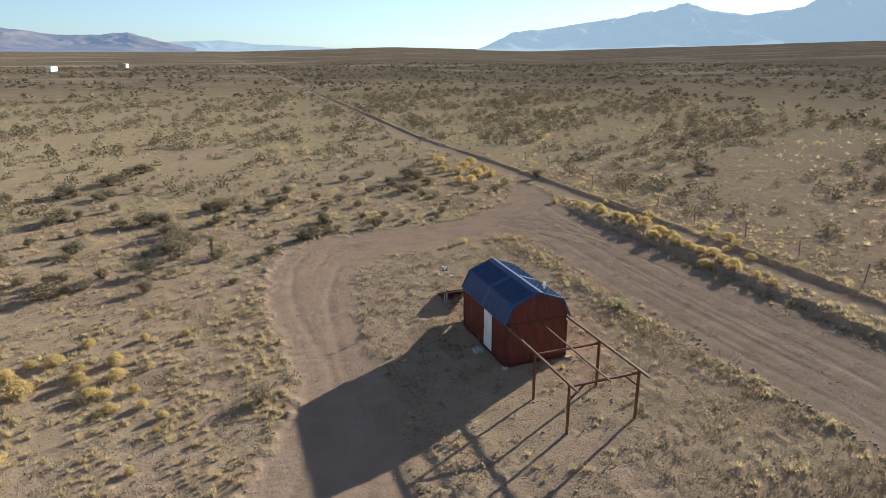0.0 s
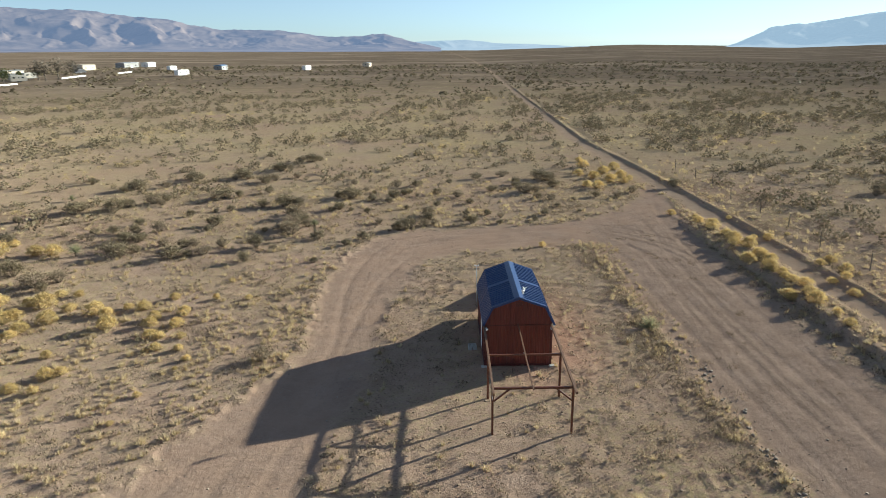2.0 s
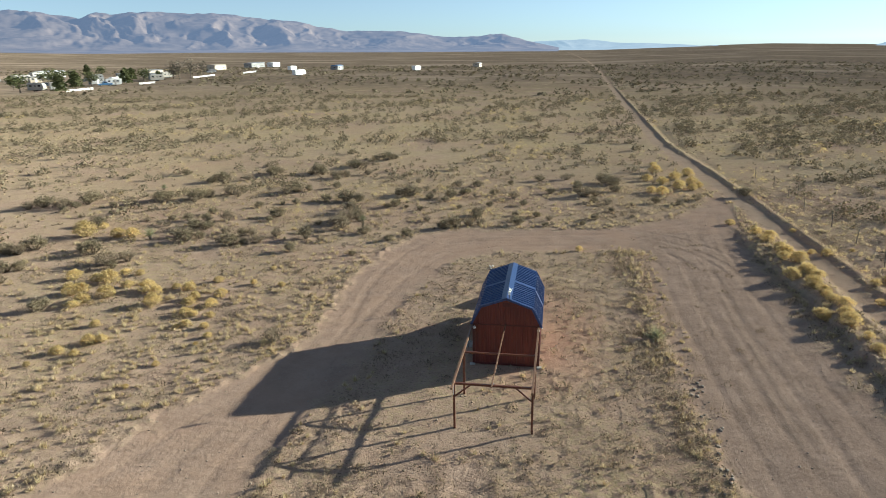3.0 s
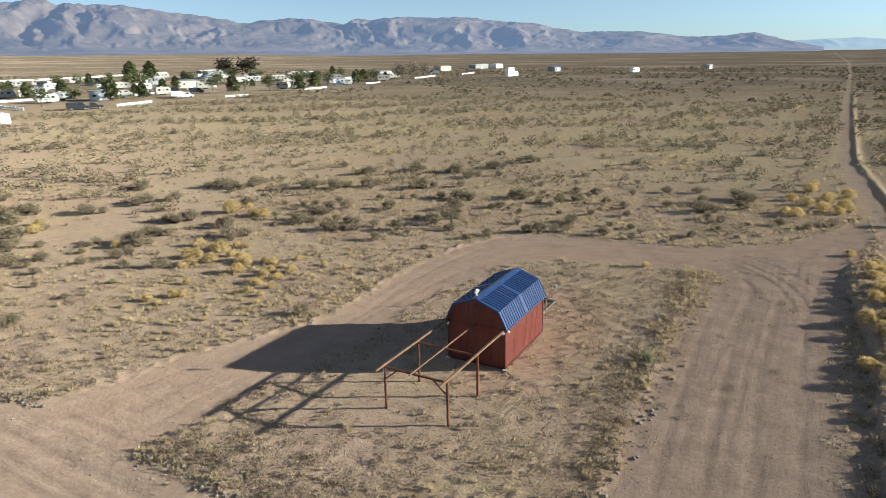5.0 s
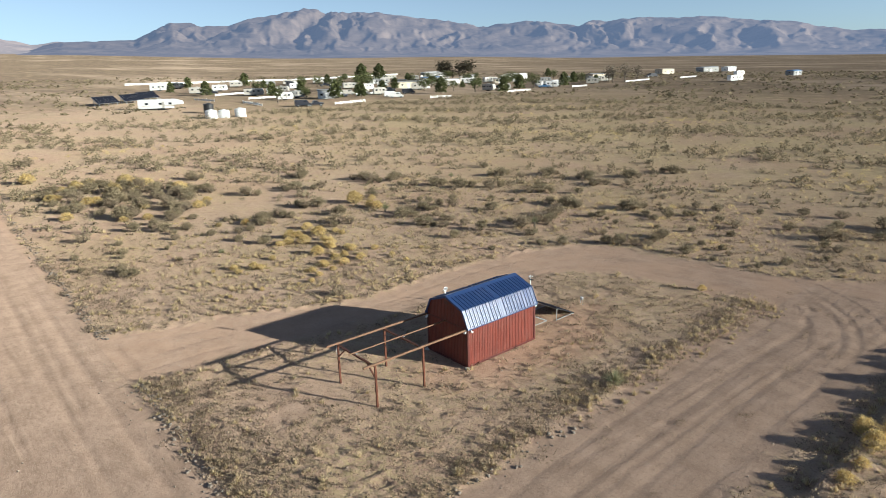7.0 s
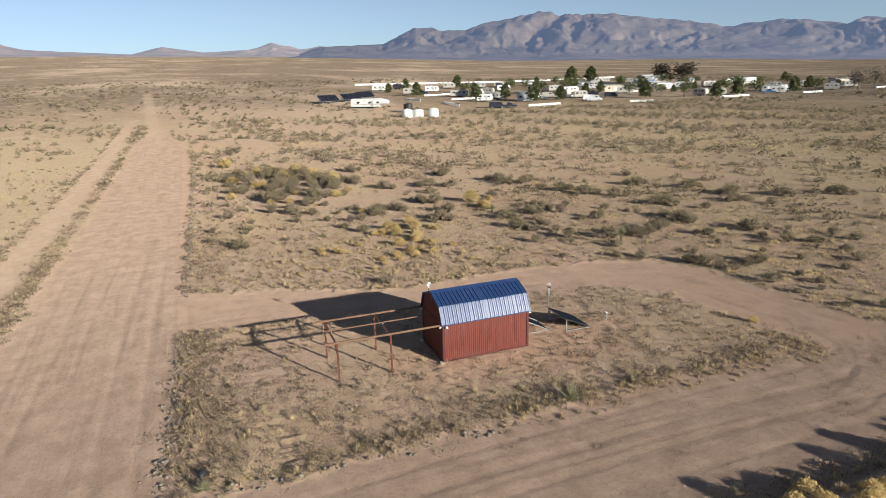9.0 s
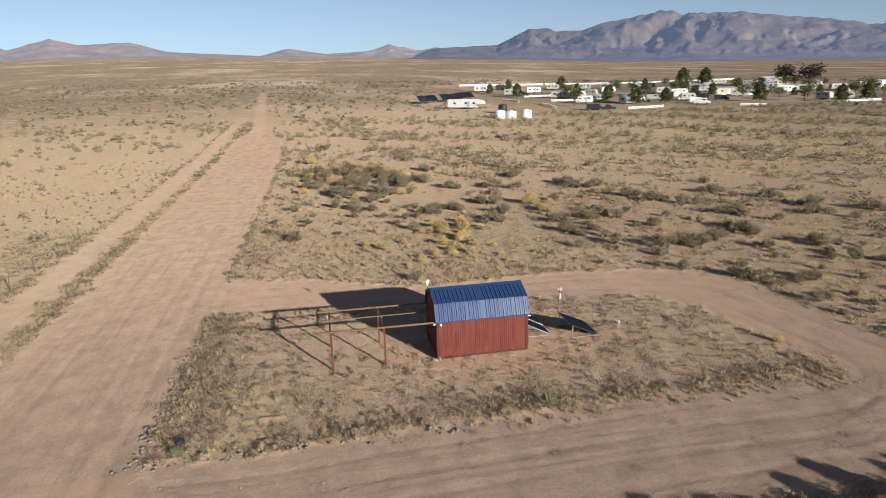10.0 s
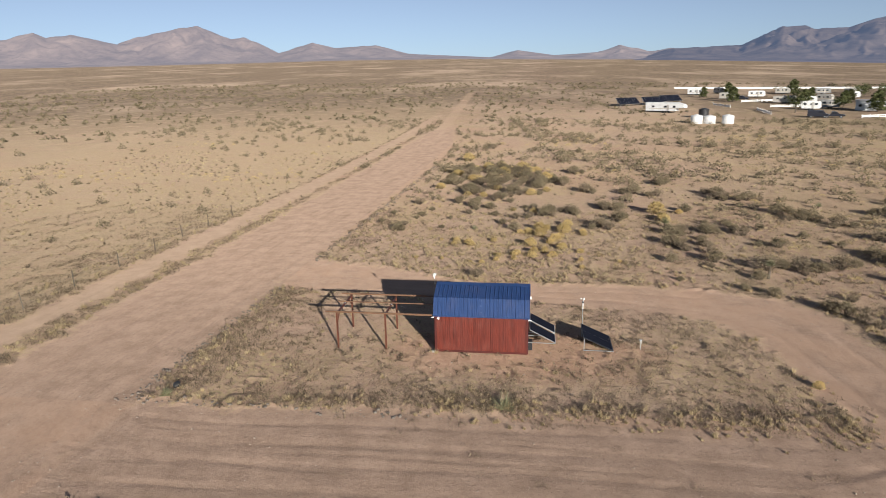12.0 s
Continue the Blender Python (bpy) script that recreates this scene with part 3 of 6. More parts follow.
mountain_range("mountain_range_north", [97, 92.5, 87.8, 84.5, 80, 77.5], [0.3, 0.12, 0.2, -0.1, -0.35, -0.6], 3900, 4300, 4700, M_HAZY, "low far hills with a pale haze glow", 60)
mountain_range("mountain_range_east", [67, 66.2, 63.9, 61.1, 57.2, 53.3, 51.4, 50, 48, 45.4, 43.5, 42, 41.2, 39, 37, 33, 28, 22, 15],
               [-0.6, -0.36, 0.77, 1.1, 1.6, 2.25, 2.7, 2.95, 2.25, 1.95, 2.2, 2.4, 2.85, 3.4, 3.5, 3.9, 3.4, 2.0, 0.2], 3300, 4200, 4700, M_HAZY, "tall mountains with a pale sun-haze glow", 70)
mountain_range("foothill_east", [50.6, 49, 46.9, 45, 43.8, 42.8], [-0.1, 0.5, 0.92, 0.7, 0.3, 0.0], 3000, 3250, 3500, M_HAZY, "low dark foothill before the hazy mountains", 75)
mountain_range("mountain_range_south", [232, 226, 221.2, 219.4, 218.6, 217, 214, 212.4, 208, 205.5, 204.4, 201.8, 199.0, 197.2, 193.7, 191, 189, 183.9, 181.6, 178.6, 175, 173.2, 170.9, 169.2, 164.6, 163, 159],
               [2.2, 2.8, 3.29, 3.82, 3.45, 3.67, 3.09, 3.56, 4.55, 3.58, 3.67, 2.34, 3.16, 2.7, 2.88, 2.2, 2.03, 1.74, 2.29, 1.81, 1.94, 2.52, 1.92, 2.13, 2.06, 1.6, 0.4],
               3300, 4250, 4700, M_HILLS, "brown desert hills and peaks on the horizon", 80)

# ---------------------------------------------------------------- the shed
WX0, WX1, WY0, WY1, WZ0 = 10.85, 13.91, 23.16, 28.06, 0.10
RX, EAVE_X, EAVE_Z, BREAK_X, BREAK_Z, APEX_Z = 12.39, 1.63, 2.12, 1.205, 3.00, 3.44
RY0, RY1 = 23.10, 28.13


def roof_at(x):
    """The underside of the gambrel roof over x."""
    u = abs(x - RX)
    if u > BREAK_X:
        return BREAK_Z + (EAVE_Z - BREAK_Z) * (u - BREAK_X) / (EAVE_X - BREAK_X) - 0.03
    return APEX_Z + (BREAK_Z - APEX_Z) * u / BREAK_X - 0.03


def sheet(us, ds, low, tops, m, thick=0.02):
    """A ribbed steel sheet: ds stand proud at the places us across it; it runs from low up to tops. m sets it: x across, y outward, z up."""
    bm = bmesh.new()
    n = len(us)
    rows = [[bm.verts.new(m @ Vector((u, d if front else -thick, z if top else low))) for u, d, z in zip(us, ds, tops)] for front, top in ((1, 0), (1, 1), (0, 1), (0, 0))]
    for a, b in ((0, 1), (1, 2), (2, 3), (3, 0)):
        for i in range(n - 1):
            bm.faces.new((rows[a][i], rows[a][i + 1], rows[b][i + 1], rows[b][i]))
    bm.faces.new([r[0] for r in rows])
    bm.faces.new([r[-1] for r in rows][::-1])
    bmesh.ops.recalc_face_normals(bm, faces=bm.faces)
    return bm


def ribs(u0, u1, pitch, high, flat=0.55, minor=False):
    """Places across a sheet and how far they stand out, for ribs at that pitch, counted from zero."""
    us, ds = [u0], [0.0]
    k = math.ceil(u0 / pitch - 1e-6)
    while k * pitch < u1 - 1e-6:
        c = k * pitch
        w = pitch * (1 - flat) / 2
        for u, d in ((c - w, 0), (c - w * 0.45, high), (c + w * 0.45, high), (c + w, 0)):
            if u0 < u < u1:
                us.append(u)
                ds.append(d)
        if minor:
            for u, d in ((c + pitch * 0.44, 0), (c + pitch * 0.5, high * 0.3), (c + pitch * 0.56, 0)):
                if u0 < u < u1:
                    us.append(u)
                    ds.append(d)
        k += 1
    return us + [u1], ds + [0.0]


def basis(origin, across, out):
    """A frame with x across, y outward and z their cross, at the origin."""
    a, o = Vector(across).normalized(), Vector(out).normalized()
    up = a.cross(o)
    m = Matrix((a, o, up)).transposed().to_4x4()
    m.translation = Vector(origin)
    return m


def build_shed():
    shed = thing("shed", (RX, (WY0 + WY1) / 2, 0), "red ribbed-steel garden shed with a blue gambrel metal roof", "shed")
    inv = shed.matrix_basis.inverted()

    def put(name, bm, mat, parent=shed, label=""):
        bmesh.ops.transform(bm, matrix=inv, verts=bm.verts)
        return part(name, bm, mat, parent, label)

    # sheets on the long sides: the sunny east one whole, the west one round the door
    L = WY1 - WY0
    n = 5
    for i in range(n):
        u0, u1 = L * i / n + 0.003, L * (i + 1) / n - 0.003
        us, ds = ribs(u0, u1, 0.114, 0.010, 0.66)
        put("wall_panel", sheet(us, ds, WZ0, [2.12] * len(us), Matrix.Translation((WX1, WY0, 0)) @ Matrix.Rotation(math.pi / 2, 4, "Z") @ Matrix.Diagonal((1, -1, 1, 1))), M_RED)
    D0, D1, DT = 24.58, 25.50, 2.06
    for a, b, low in ((WY0, D0, WZ0), (D0, D1, DT), (D1, 26.8, WZ0), (26.8, WY1, WZ0)):
        us, ds = ribs(a - WY0 + 0.003, b - WY0 - 0.003, 0.114, 0.016)
        put("wall_panel", sheet(us, ds, low, [2.12] * len(us), Matrix.Translation((WX0, WY0, 0)) @ Matrix.Rotation(math.pi / 2, 4, "Z")), M_RED)
    # gable ends
    W = WX1 - WX0
    for y, flip in ((WY0, -1), (WY1, 1)):
        for i in range(3):
            us, ds = ribs(W * i / 3 + 0.003, W * (i + 1) / 3 - 0.003, 0.114, 0.016)
            tops = [roof_at(WX0 + u) for u in us]
            put("gable_panel", sheet(us, ds, WZ0, tops, Matrix.Translation((WX0, y, 0)) @ Matrix.Diagonal((1, flip, 1, 1))), M_RED)
        put("gable_band", box((W - 0.02, 0.03, 0.05), ((WX0 + WX1) / 2, y + flip * 0.018, 2.10)), M_REDTRIM, label="dark red flat band across the gable")
    # corner and base trim
    for x in (WX0, WX1):
        for y in (WY0, WY1):
            sx, sy = (1 if x == WX1 else -1), (1 if y == WY1 else -1)
            bm = box((0.10, 0.022, 2.0), (x - sx * 0.035, y + sy * 0.022, WZ0 + 1.0))
            box((0.022, 0.10, 2.0), (x + sx * 0.022, y - sy * 0.035, WZ0 + 1.0), bm=bm)
            put("corner_trim", bm, M_REDTRIM)
    for x, y, sx, sy in ((WX1 + 0.015, (WY0 + WY1) / 2, 0.05, L), (WX0 - 0.015, (WY0 + WY1) / 2, 0.05, L), ((WX0 + WX1) / 2, WY0 - 0.012, W - 0.12, 0.05), ((WX0 + WX1) / 2, WY1 + 0.012, W - 0.12, 0.05)):
        put("base_rail", box((sx, sy, 0.09), (x, y, WZ0 + 0.01), 0.006), M_REDTRIM)
    # floor on skids
    put("floor_deck", box((W - 0.06, L - 0.06, 0.08), ((WX0 + WX1) / 2, (WY0 + WY1) / 2, WZ0 + 0.02)), M_WOODPOST, label="grey timber floor deck")
    for x in (WX0 + 0.45, (WX0 + WX1) / 2, WX1 - 0.45):
        put("skid", box((0.14, L - 0.3, 0.11), (x, (WY0 + WY1) / 2, 0.03)), M_WOODPOST, label="grey timber skid")
    # roof sheets: two slopes a side
    n = 6
    RL = RY1 - RY0
    for sx in (1, -1):
        for (xa, za), (xb, zb), kind in (((BREAK_X, BREAK_Z), (EAVE_X, EAVE_Z), "low"), ((0.02, APEX_Z - 0.008), (BREAK_X + 0.03, BREAK_Z - 0.004), "up")):
            down = Vector((sx * (xb - xa), 0, zb - za))
            length = down.length
            outw = Vector((sx * (za - zb), 0, xb - xa)).normalized()
            for i in range(n):
                us, ds = ribs(RL * i / n + 0.002, RL * (i + 1) / n - 0.002, 0.2286, 0.036, 0.70, True)
                m = Matrix((Vector((0, 1, 0)), outw, -down.normalized())).transposed().to_4x4()
                m.translation = Vector((RX + sx * xb, RY0, zb))
                if kind == "up":
                    m.translation += outw * 0.016
                put("roof_panel", sheet(us, ds, 0.0, [length] * len(us), m, 0.018), M_BLUE)
        # bent trims: break flashing, eave edge, gable rakes
        bm = bar((RX + sx * (EAVE_X + 0.004), RY0, EAVE_Z - 0.012), (RX + sx * (EAVE_X + 0.004), RY1, EAVE_Z - 0.012), 0.03, 0.05)
        put("eave_trim", bm, M_BLUE)
        for y in (RY0 - 0.012, RY1 + 0.012):
            put("rake_trim", bar((RX + sx * EAVE_X, y, EAVE_Z - 0.02), (RX + sx * BREAK_X, y, BREAK_Z - 0.02), 0.03, 0.10), M_BLUE)
            put("rake_trim", bar((RX + sx * BREAK_X, y, BREAK_Z - 0.014), (RX, y, APEX_Z - 0.012), 0.03, 0.10), M_BLUE)
    cap = bmesh.new()
    for sx in (1, -1):
        d = Vector((sx * BREAK_X, 0, BREAK_Z - APEX_Z)).normalized()
        bar_m = Matrix((Vector((0, 1, 0)), d, Vector((-d.z * sx, 0, d.x * sx)).normalized())).transposed().to_4x4()
        bar_m.translation = Vector((RX, (RY0 + RY1) / 2, APEX_Z + 0.055)) + d * 0.125
        box((RL + 0.03, 0.25, 0.008), (0, 0, 0), 0, cap, bar_m)
    put("ridge_cap", cap, M_BLUE, label="flat blue ridge cap")
    # the white door on the shaded side
    door = put("door", box((0.05, D1 - D0 - 0.02, DT - 0.20), (WX0 - 0.012, (D0 + D1) / 2, 0.17 + (DT - 0.20) / 2), 0.008), M_WHITE, label="plain white steel entry door")
    for zc in (0.62, 1.5):
        part_bm = box((0.012, 0.62, 0.62), (WX0 - 0.041, (D0 + D1) / 2, zc), 0.004)
        put("door_panel", part_bm, M_WHITE, door)
    hb = rod((WX0 - 0.035, D1 - 0.10, 1.06), (WX0 - 0.10, D1 - 0.10, 1.06), 0.016)
    ball((WX0 - 0.11, D1 - 0.10, 1.06), 0.034, bm=hb)
    put("door_knob", hb, M_BLACK, door, "black door knob")
    put("deadbolt", rod((WX0 - 0.035, D1 - 0.10, 1.22), (WX0 - 0.06, D1 - 0.10, 1.22), 0.03), M_BLACK, door)
    for y in (D0 - 0.02, D1 + 0.02):
        put("door_jamb", box((0.06, 0.045, DT - 0.11), (WX0 - 0.01, y, 0.13 + (DT - 0.11) / 2)), M_REDTRIM)
    put("door_head", box((0.06, D1 - D0 + 0.09, 0.05), (WX0 - 0.012, (D0 + D1) / 2, DT)), M_REDTRIM)
    # little security cameras and lamps under the eaves
    for x, y, sx, sy in ((WX1 + 0.06, WY0 + 0.22, 1, 0), (WX0 + 0.06, WY0 - 0.09, 0, -1), (WX1 - 0.05, WY1 + 0.09, 0, 1), (WX1 - 0.05, WY0 - 0.09, 0, -1)):
        bm = rod((x, y, 1.99), (x - sx * 0.07, y - sy * 0.07, 2.03), 0.02)
        rod((x + sx * 0.09, y + sy * 0.09, 1.94), (x - sx * 0.02, y - sy * 0.02, 1.99), 0.042, sides=10, bm=bm)
        ball((x + 0.05, y - 0.06, 1.98), 0.045, bm=bm)
        put("floodlight_camera", bm, M_WHITE, label="small white floodlight camera")
    bm = rod((13.0, WY1 + 0.03, 2.92), (13.0, WY1 + 0.12, 2.92), 0.03)
    box((0.10, 0.09, 0.16), (13.0, WY1 + 0.12, 2.92), 0.01, bm)
    put("junction_box", bm, M_WHITE, label="white box high on the gable")
    bm = rod((12.62, WY1 + 0.03, 1.95), (12.62, WY1 + 0.03, 2.85), 0.02)
    put("conduit", bm, M_WHITE)
    put("gable_vent", box((0.30, 0.02, 0.20), (RX, WY0 - 0.018, 3.12), 0.005), M_REDTRIM)
    # solar modules hung low on the north gable
    for x0, x1, zl in ((12.42, 13.54, 0.60), (11.18, 12.30, 0.66)):
        mount = put("solar_mount", bar((x0 + 0.06, WY1 + 0.02, zl - 0.03), (x0 + 0.06, 29.50, zl - 0.03), 0.035), M_GREYMETAL, label="bright metal panel bracket")
        put("bracket_arm", bar((x1 - 0.06, WY1 + 0.02, zl - 0.03), (x1 - 0.06, 29.50, zl - 0.03), 0.035), M_GREYMETAL, mount)
        put("bracket_rail", bar((x0, 29.50, zl - 0.02), (x1, 29.50, zl - 0.02), 0.035), M_GREYMETAL, mount)
        slab = bar(((x0 + x1) / 2, WY1 + 0.10, zl + 0.72), ((x0 + x1) / 2, 29.52, zl + 0.02), x1 - x0, 0.035)
        mod = put("solar_module", slab, M_GREYMETAL, label="black solar module in a thin metal rim")
        put("cell_sheet", bar(((x0 + x1) / 2, WY1 + 0.13, zl + 0.735), ((x0 + x1) / 2, 29.50, zl + 0.05), x1 - x0 - 0.05, 0.012), M_CELL, mod)
    bm = box((0.40, 0.22, 0.5), (13.2, WY1 + 0.14, 0.34), 0.01)
    put("battery_cabinet", bm, M_BLACK, label="black battery cabinet under the solar modules")
    # weather station on a bent stay at the front peak
    mast = put("weather_mast", rod((RX + 0.10, WY0 - 0.02, 3.28), (RX + 0.14, WY0 - 0.20, 3.42), 0.012), M_BLACK, label="thin black bent mast")
    put("mast_upright", rod((RX + 0.14, WY0 - 0.20, 3.41), (RX + 0.14, WY0 - 0.20, 3.80), 0.012), M_BLACK, mast)
    bm = rod((RX + 0.14, WY0 - 0.20, 3.70), (RX + 0.14, WY0 - 0.20, 3.82), 0.042, 0.04, 12)
    box((0.13, 0.14, 0.06), (RX + 0.13, WY0 - 0.21, 3.85), 0.015, bm)
    ball((RX + 0.10, WY0 - 0.26, 3.89), 0.035, bm=bm)
    rod((RX + 0.20, WY0 - 0.15, 3.86), (RX + 0.20, WY0 - 0.15, 3.95), 0.03, 0.04, 8, bm)
    head = put("sensor_head", bm, M_WHITE, label="white plastic weather sensor head")
    put("wind_vane", box((0.018, 0.15, 0.10), (RX + 0.13, WY0 - 0.17, 3.96), 0.004), M_WHITE, head)
    for k in range(3):
        a = k * 2.094
        put("wind_cup", ball((RX + 0.20 + 0.06 * math.cos(a), WY0 - 0.15 + 0.06 * math.sin(a), 3.97), 0.027, seg=8), M_WHITE, head)
    return shed


build_shed()
for x, y, s in ((WX1 + 0.05, WY0 - 0.08, 0.24), (WX0 - 0.03, WY0 - 0.05, 0.24)):
    foot = part("footing", box((s, s * 0.8, 0.10), (0, 0, 0.05), 0.02), M_CONCRETE)
    foot.matrix_basis = pose(x, y, ground_z(x, y) - 0.02, 0, 0, 12)
    tagged(foot, "pale concrete pad at the shed corner", "footing", "shed footings")


def cinder_block(x, y, turn):
    bm = bmesh.new()
    for sx in (-0.08, 0.08):
        box((0.035, 0.40, 0.19), (sx, 0, 0.095), 0.004, bm)
    for sy in (-0.18, 0, 0.18):
        box((0.125, 0.035, 0.19), (0, sy, 0.095), 0, bm)
    b = part("cinder_block", bm, M_CONCRETE)
    b.matrix_basis = pose(x, y, ground_z(x, y) - 0.01, 0, 0, turn)
    return tagged(b, "grey hollow concrete block used as a door step", "concrete block", "door step")


cinder_block(10.48, 25.12, 4)
cinder_block(10.26, 25.10, 2)


# ---------------------------------------------------------------- the bare steel carport frame
def build_carport():
    frame_top = 2.04
    cp = thing("carport_frame", (12.3, 19.1, 0), "rusty brown steel carport frame without a roof", "carport frame")
    inv = cp.matrix_basis.inverted()

    def put(name, bm, mat=M_RUST, parent=cp, label=""):
        bmesh.ops.transform(bm, matrix=inv, verts=bm.verts)
        return part(name, bm, mat, parent, label)

    for x, y in ((10.78, 17.72), (13.82, 17.74), (10.80, 20.40), (13.82, 20.43)):
        post = put("post", bar((x, y, -0.15), (x, y, frame_top), 0.085, bevel=0.006))
        put("cap_plate", box((0.13, 0.13, 0.012), (x, y, frame_top + 0.006)), parent=post)
    for x0, x1 in ((10.77, 10.82), (13.82, 13.88)):
        put("side_beam", bar((x0, 17.12, frame_top + 0.062), (x1, WY0 - 0.03, frame_top + 0.055), 0.085, 0.09, 0.008), M_RUSTTAN, label="tan-brown rusty side beam")
    put("middle_purlin", bar((12.27, 17.35, frame_top + 0.10), (12.36, WY0 - 0.03, frame_top + 0.12), 0.055, 0.055, 0.005), M_RUSTTAN, label="thin tan-brown rusty purlin")
    for y in (17.73, 20.415):
        put("cross_beam", bar((10.83, y, frame_top - 0.04), (13.77, y, frame_top - 0.04), 0.08, 0.08, 0.006))
    for xa, xb in ((10.82, 11.42), (13.78, 13.18)):
        put("knee_brace", bar((xa, 17.73, 1.45), (xb, 17.73, frame_top - 0.07), 0.06, 0.06))
    for x, y in ((12.30, 17.73), (12.31, 20.415)):
        put("clip_bracket", box((0.06, 0.05, 0.05), (x, y + 0.055, frame_top + 0.03), 0.005), M_GREYMETAL, label="bright bolt plate")
    wire = put("hanging_cord", rod((10.78, 17.66, 2.0), (10.77, 17.64, 1.55), 0.008, sides=6), M_WHITE)
    return cp


build_carport()


# ---------------------------------------------------------------- ground-mounted solar panel, weather pole, small box
def build_ground_solar():
    st = thing("ground_solar_panel", (12.0, 31.8, 0), "tilted dark solar panel on a bright metal stand", "solar panel")
    inv = st.matrix_basis.inverted()

    def put(name, bm, mat, parent=st, label=""):
        bmesh.ops.transform(bm, matrix=inv, verts=bm.verts)
        return part(name, bm, mat, parent, label)

    x0, x1 = 10.98, 13.02
    mod = put("solar_module", bar((12.0, 30.98, 0.78), (12.0, 32.58, 0.07), x1 - x0, 0.04), M_BLACK, label="black-framed double module")
    for i in range(2):
        xc = x0 + 0.53 + i * 0.98
        put("cell_sheet", bar((xc, 31.02, 0.785), (xc, 32.54, 0.11), 0.94, 0.014), M_CELL, mod)
    for x in (x0 + 0.05, x1 - 0.05):
        put("rear_leg", bar((x, 31.05, -0.05), (x, 31.05, 0.74), 0.04), M_GREYMETAL)
        put("ground_rail", bar((x, 31.03, 0.03), (x, 32.58, 0.03), 0.04), M_GREYMETAL)
    put("rear_rail", bar((x0, 31.05, 0.70), (x1, 31.05, 0.70), 0.035), M_GREYMETAL)
    put("front_rail", bar((x0, 32.57, 0.03), (x1, 32.57, 0.03), 0.04), M_GREYMETAL)


def build_weather_pole():
    x, y = 10.90, 31.07
    wp = thing("weather_pole", (x, y, 0), "thin white weather pole with a small anemometer", "weather pole")
    part("pole", rod((0, 0, -0.2), (0, 0, 1.75), 0.022), M_GREYMETAL, wp)
    part("sensor_tube", rod((0, 0, 1.62), (0, 0, 2.0), 0.032), M_WHITE, wp, "white sensor tube")
    part("top_plate", box((0.30, 0.10, 0.04), (0.02, 0, 2.03), 0.008), M_BLACK, wp)
    h = part("anemometer", rod((0, 0, 2.03), (0, 0, 2.20), 0.018), M_WHITE, wp)
    for k in range(3):
        a = k * 2.094 + 0.4
        part("wind_cup", ball((0.11 * math.cos(a), 0.11 * math.sin(a), 2.22), 0.045, seg=8), M_WHITE, h)
        part("cup_arm", rod((0, 0, 2.22), (0.11 * math.cos(a), 0.11 * math.sin(a), 2.22), 0.008, sides=5), M_WHITE, h)


def build_meter_post():
    x, y = 12.46, 34.05
    mp = thing("utility_box", (x, y, ground_z(x, y)), "small grey-white utility box on two short legs", "utility box")
    for dx in (-0.09, 0.09):
        part("leg", bar((dx, 0, -0.1), (dx, 0, 0.42), 0.022), M_GREYMETAL, mp)
    bx = part("cabinet", box((0.17, 0.10, 0.15), (0, 0, 0.42), 0.01), M_OFFWHITE, mp)
    part("lid", box((0.19, 0.12, 0.02), (0, 0, 0.50), 0.005), M_WHITE, bx)


build_ground_solar()
build_weather_pole()
build_meter_post()

# ---------------------------------------------------------------- plants
def blades(rng, base, tip, width):
    """Thin three-cornered blades from base to tip points; returns verts and triangles."""
    n = len(base)
    d = tip - base
    side = np.cross(d, rng.normal(size=(n, 3)))
    side /= np.linalg.norm(side, axis=1, keepdims=True) + 1e-9
    w = np.asarray(width).reshape(-1, 1) * 0.5
    v = np.stack([base - side * w, base + side * w, tip], 1).reshape(-1, 3)
    return v, np.arange(3 * n).reshape(-1, 3)


def flakes(rng, centre, size):
    """Small leaf triangles of that size, turned at random round their centres."""
    n = len(centre)
    a = rng.normal(size=(n, 3))
    a /= np.linalg.norm(a, axis=1, keepdims=True)
    b = np.cross(a, rng.normal(size=(n, 3)))
    b /= np.linalg.norm(b, axis=1, keepdims=True)
    s = np.asarray(size).reshape(-1, 1)
    v = np.stack([centre - a * s * 0.5 - b * s * 0.3, centre + a * s * 0.55, centre - a * s * 0.35 + b * s * 0.5], 1).reshape(-1, 3)
    return v, np.arange(3 * n).reshape(-1, 3)


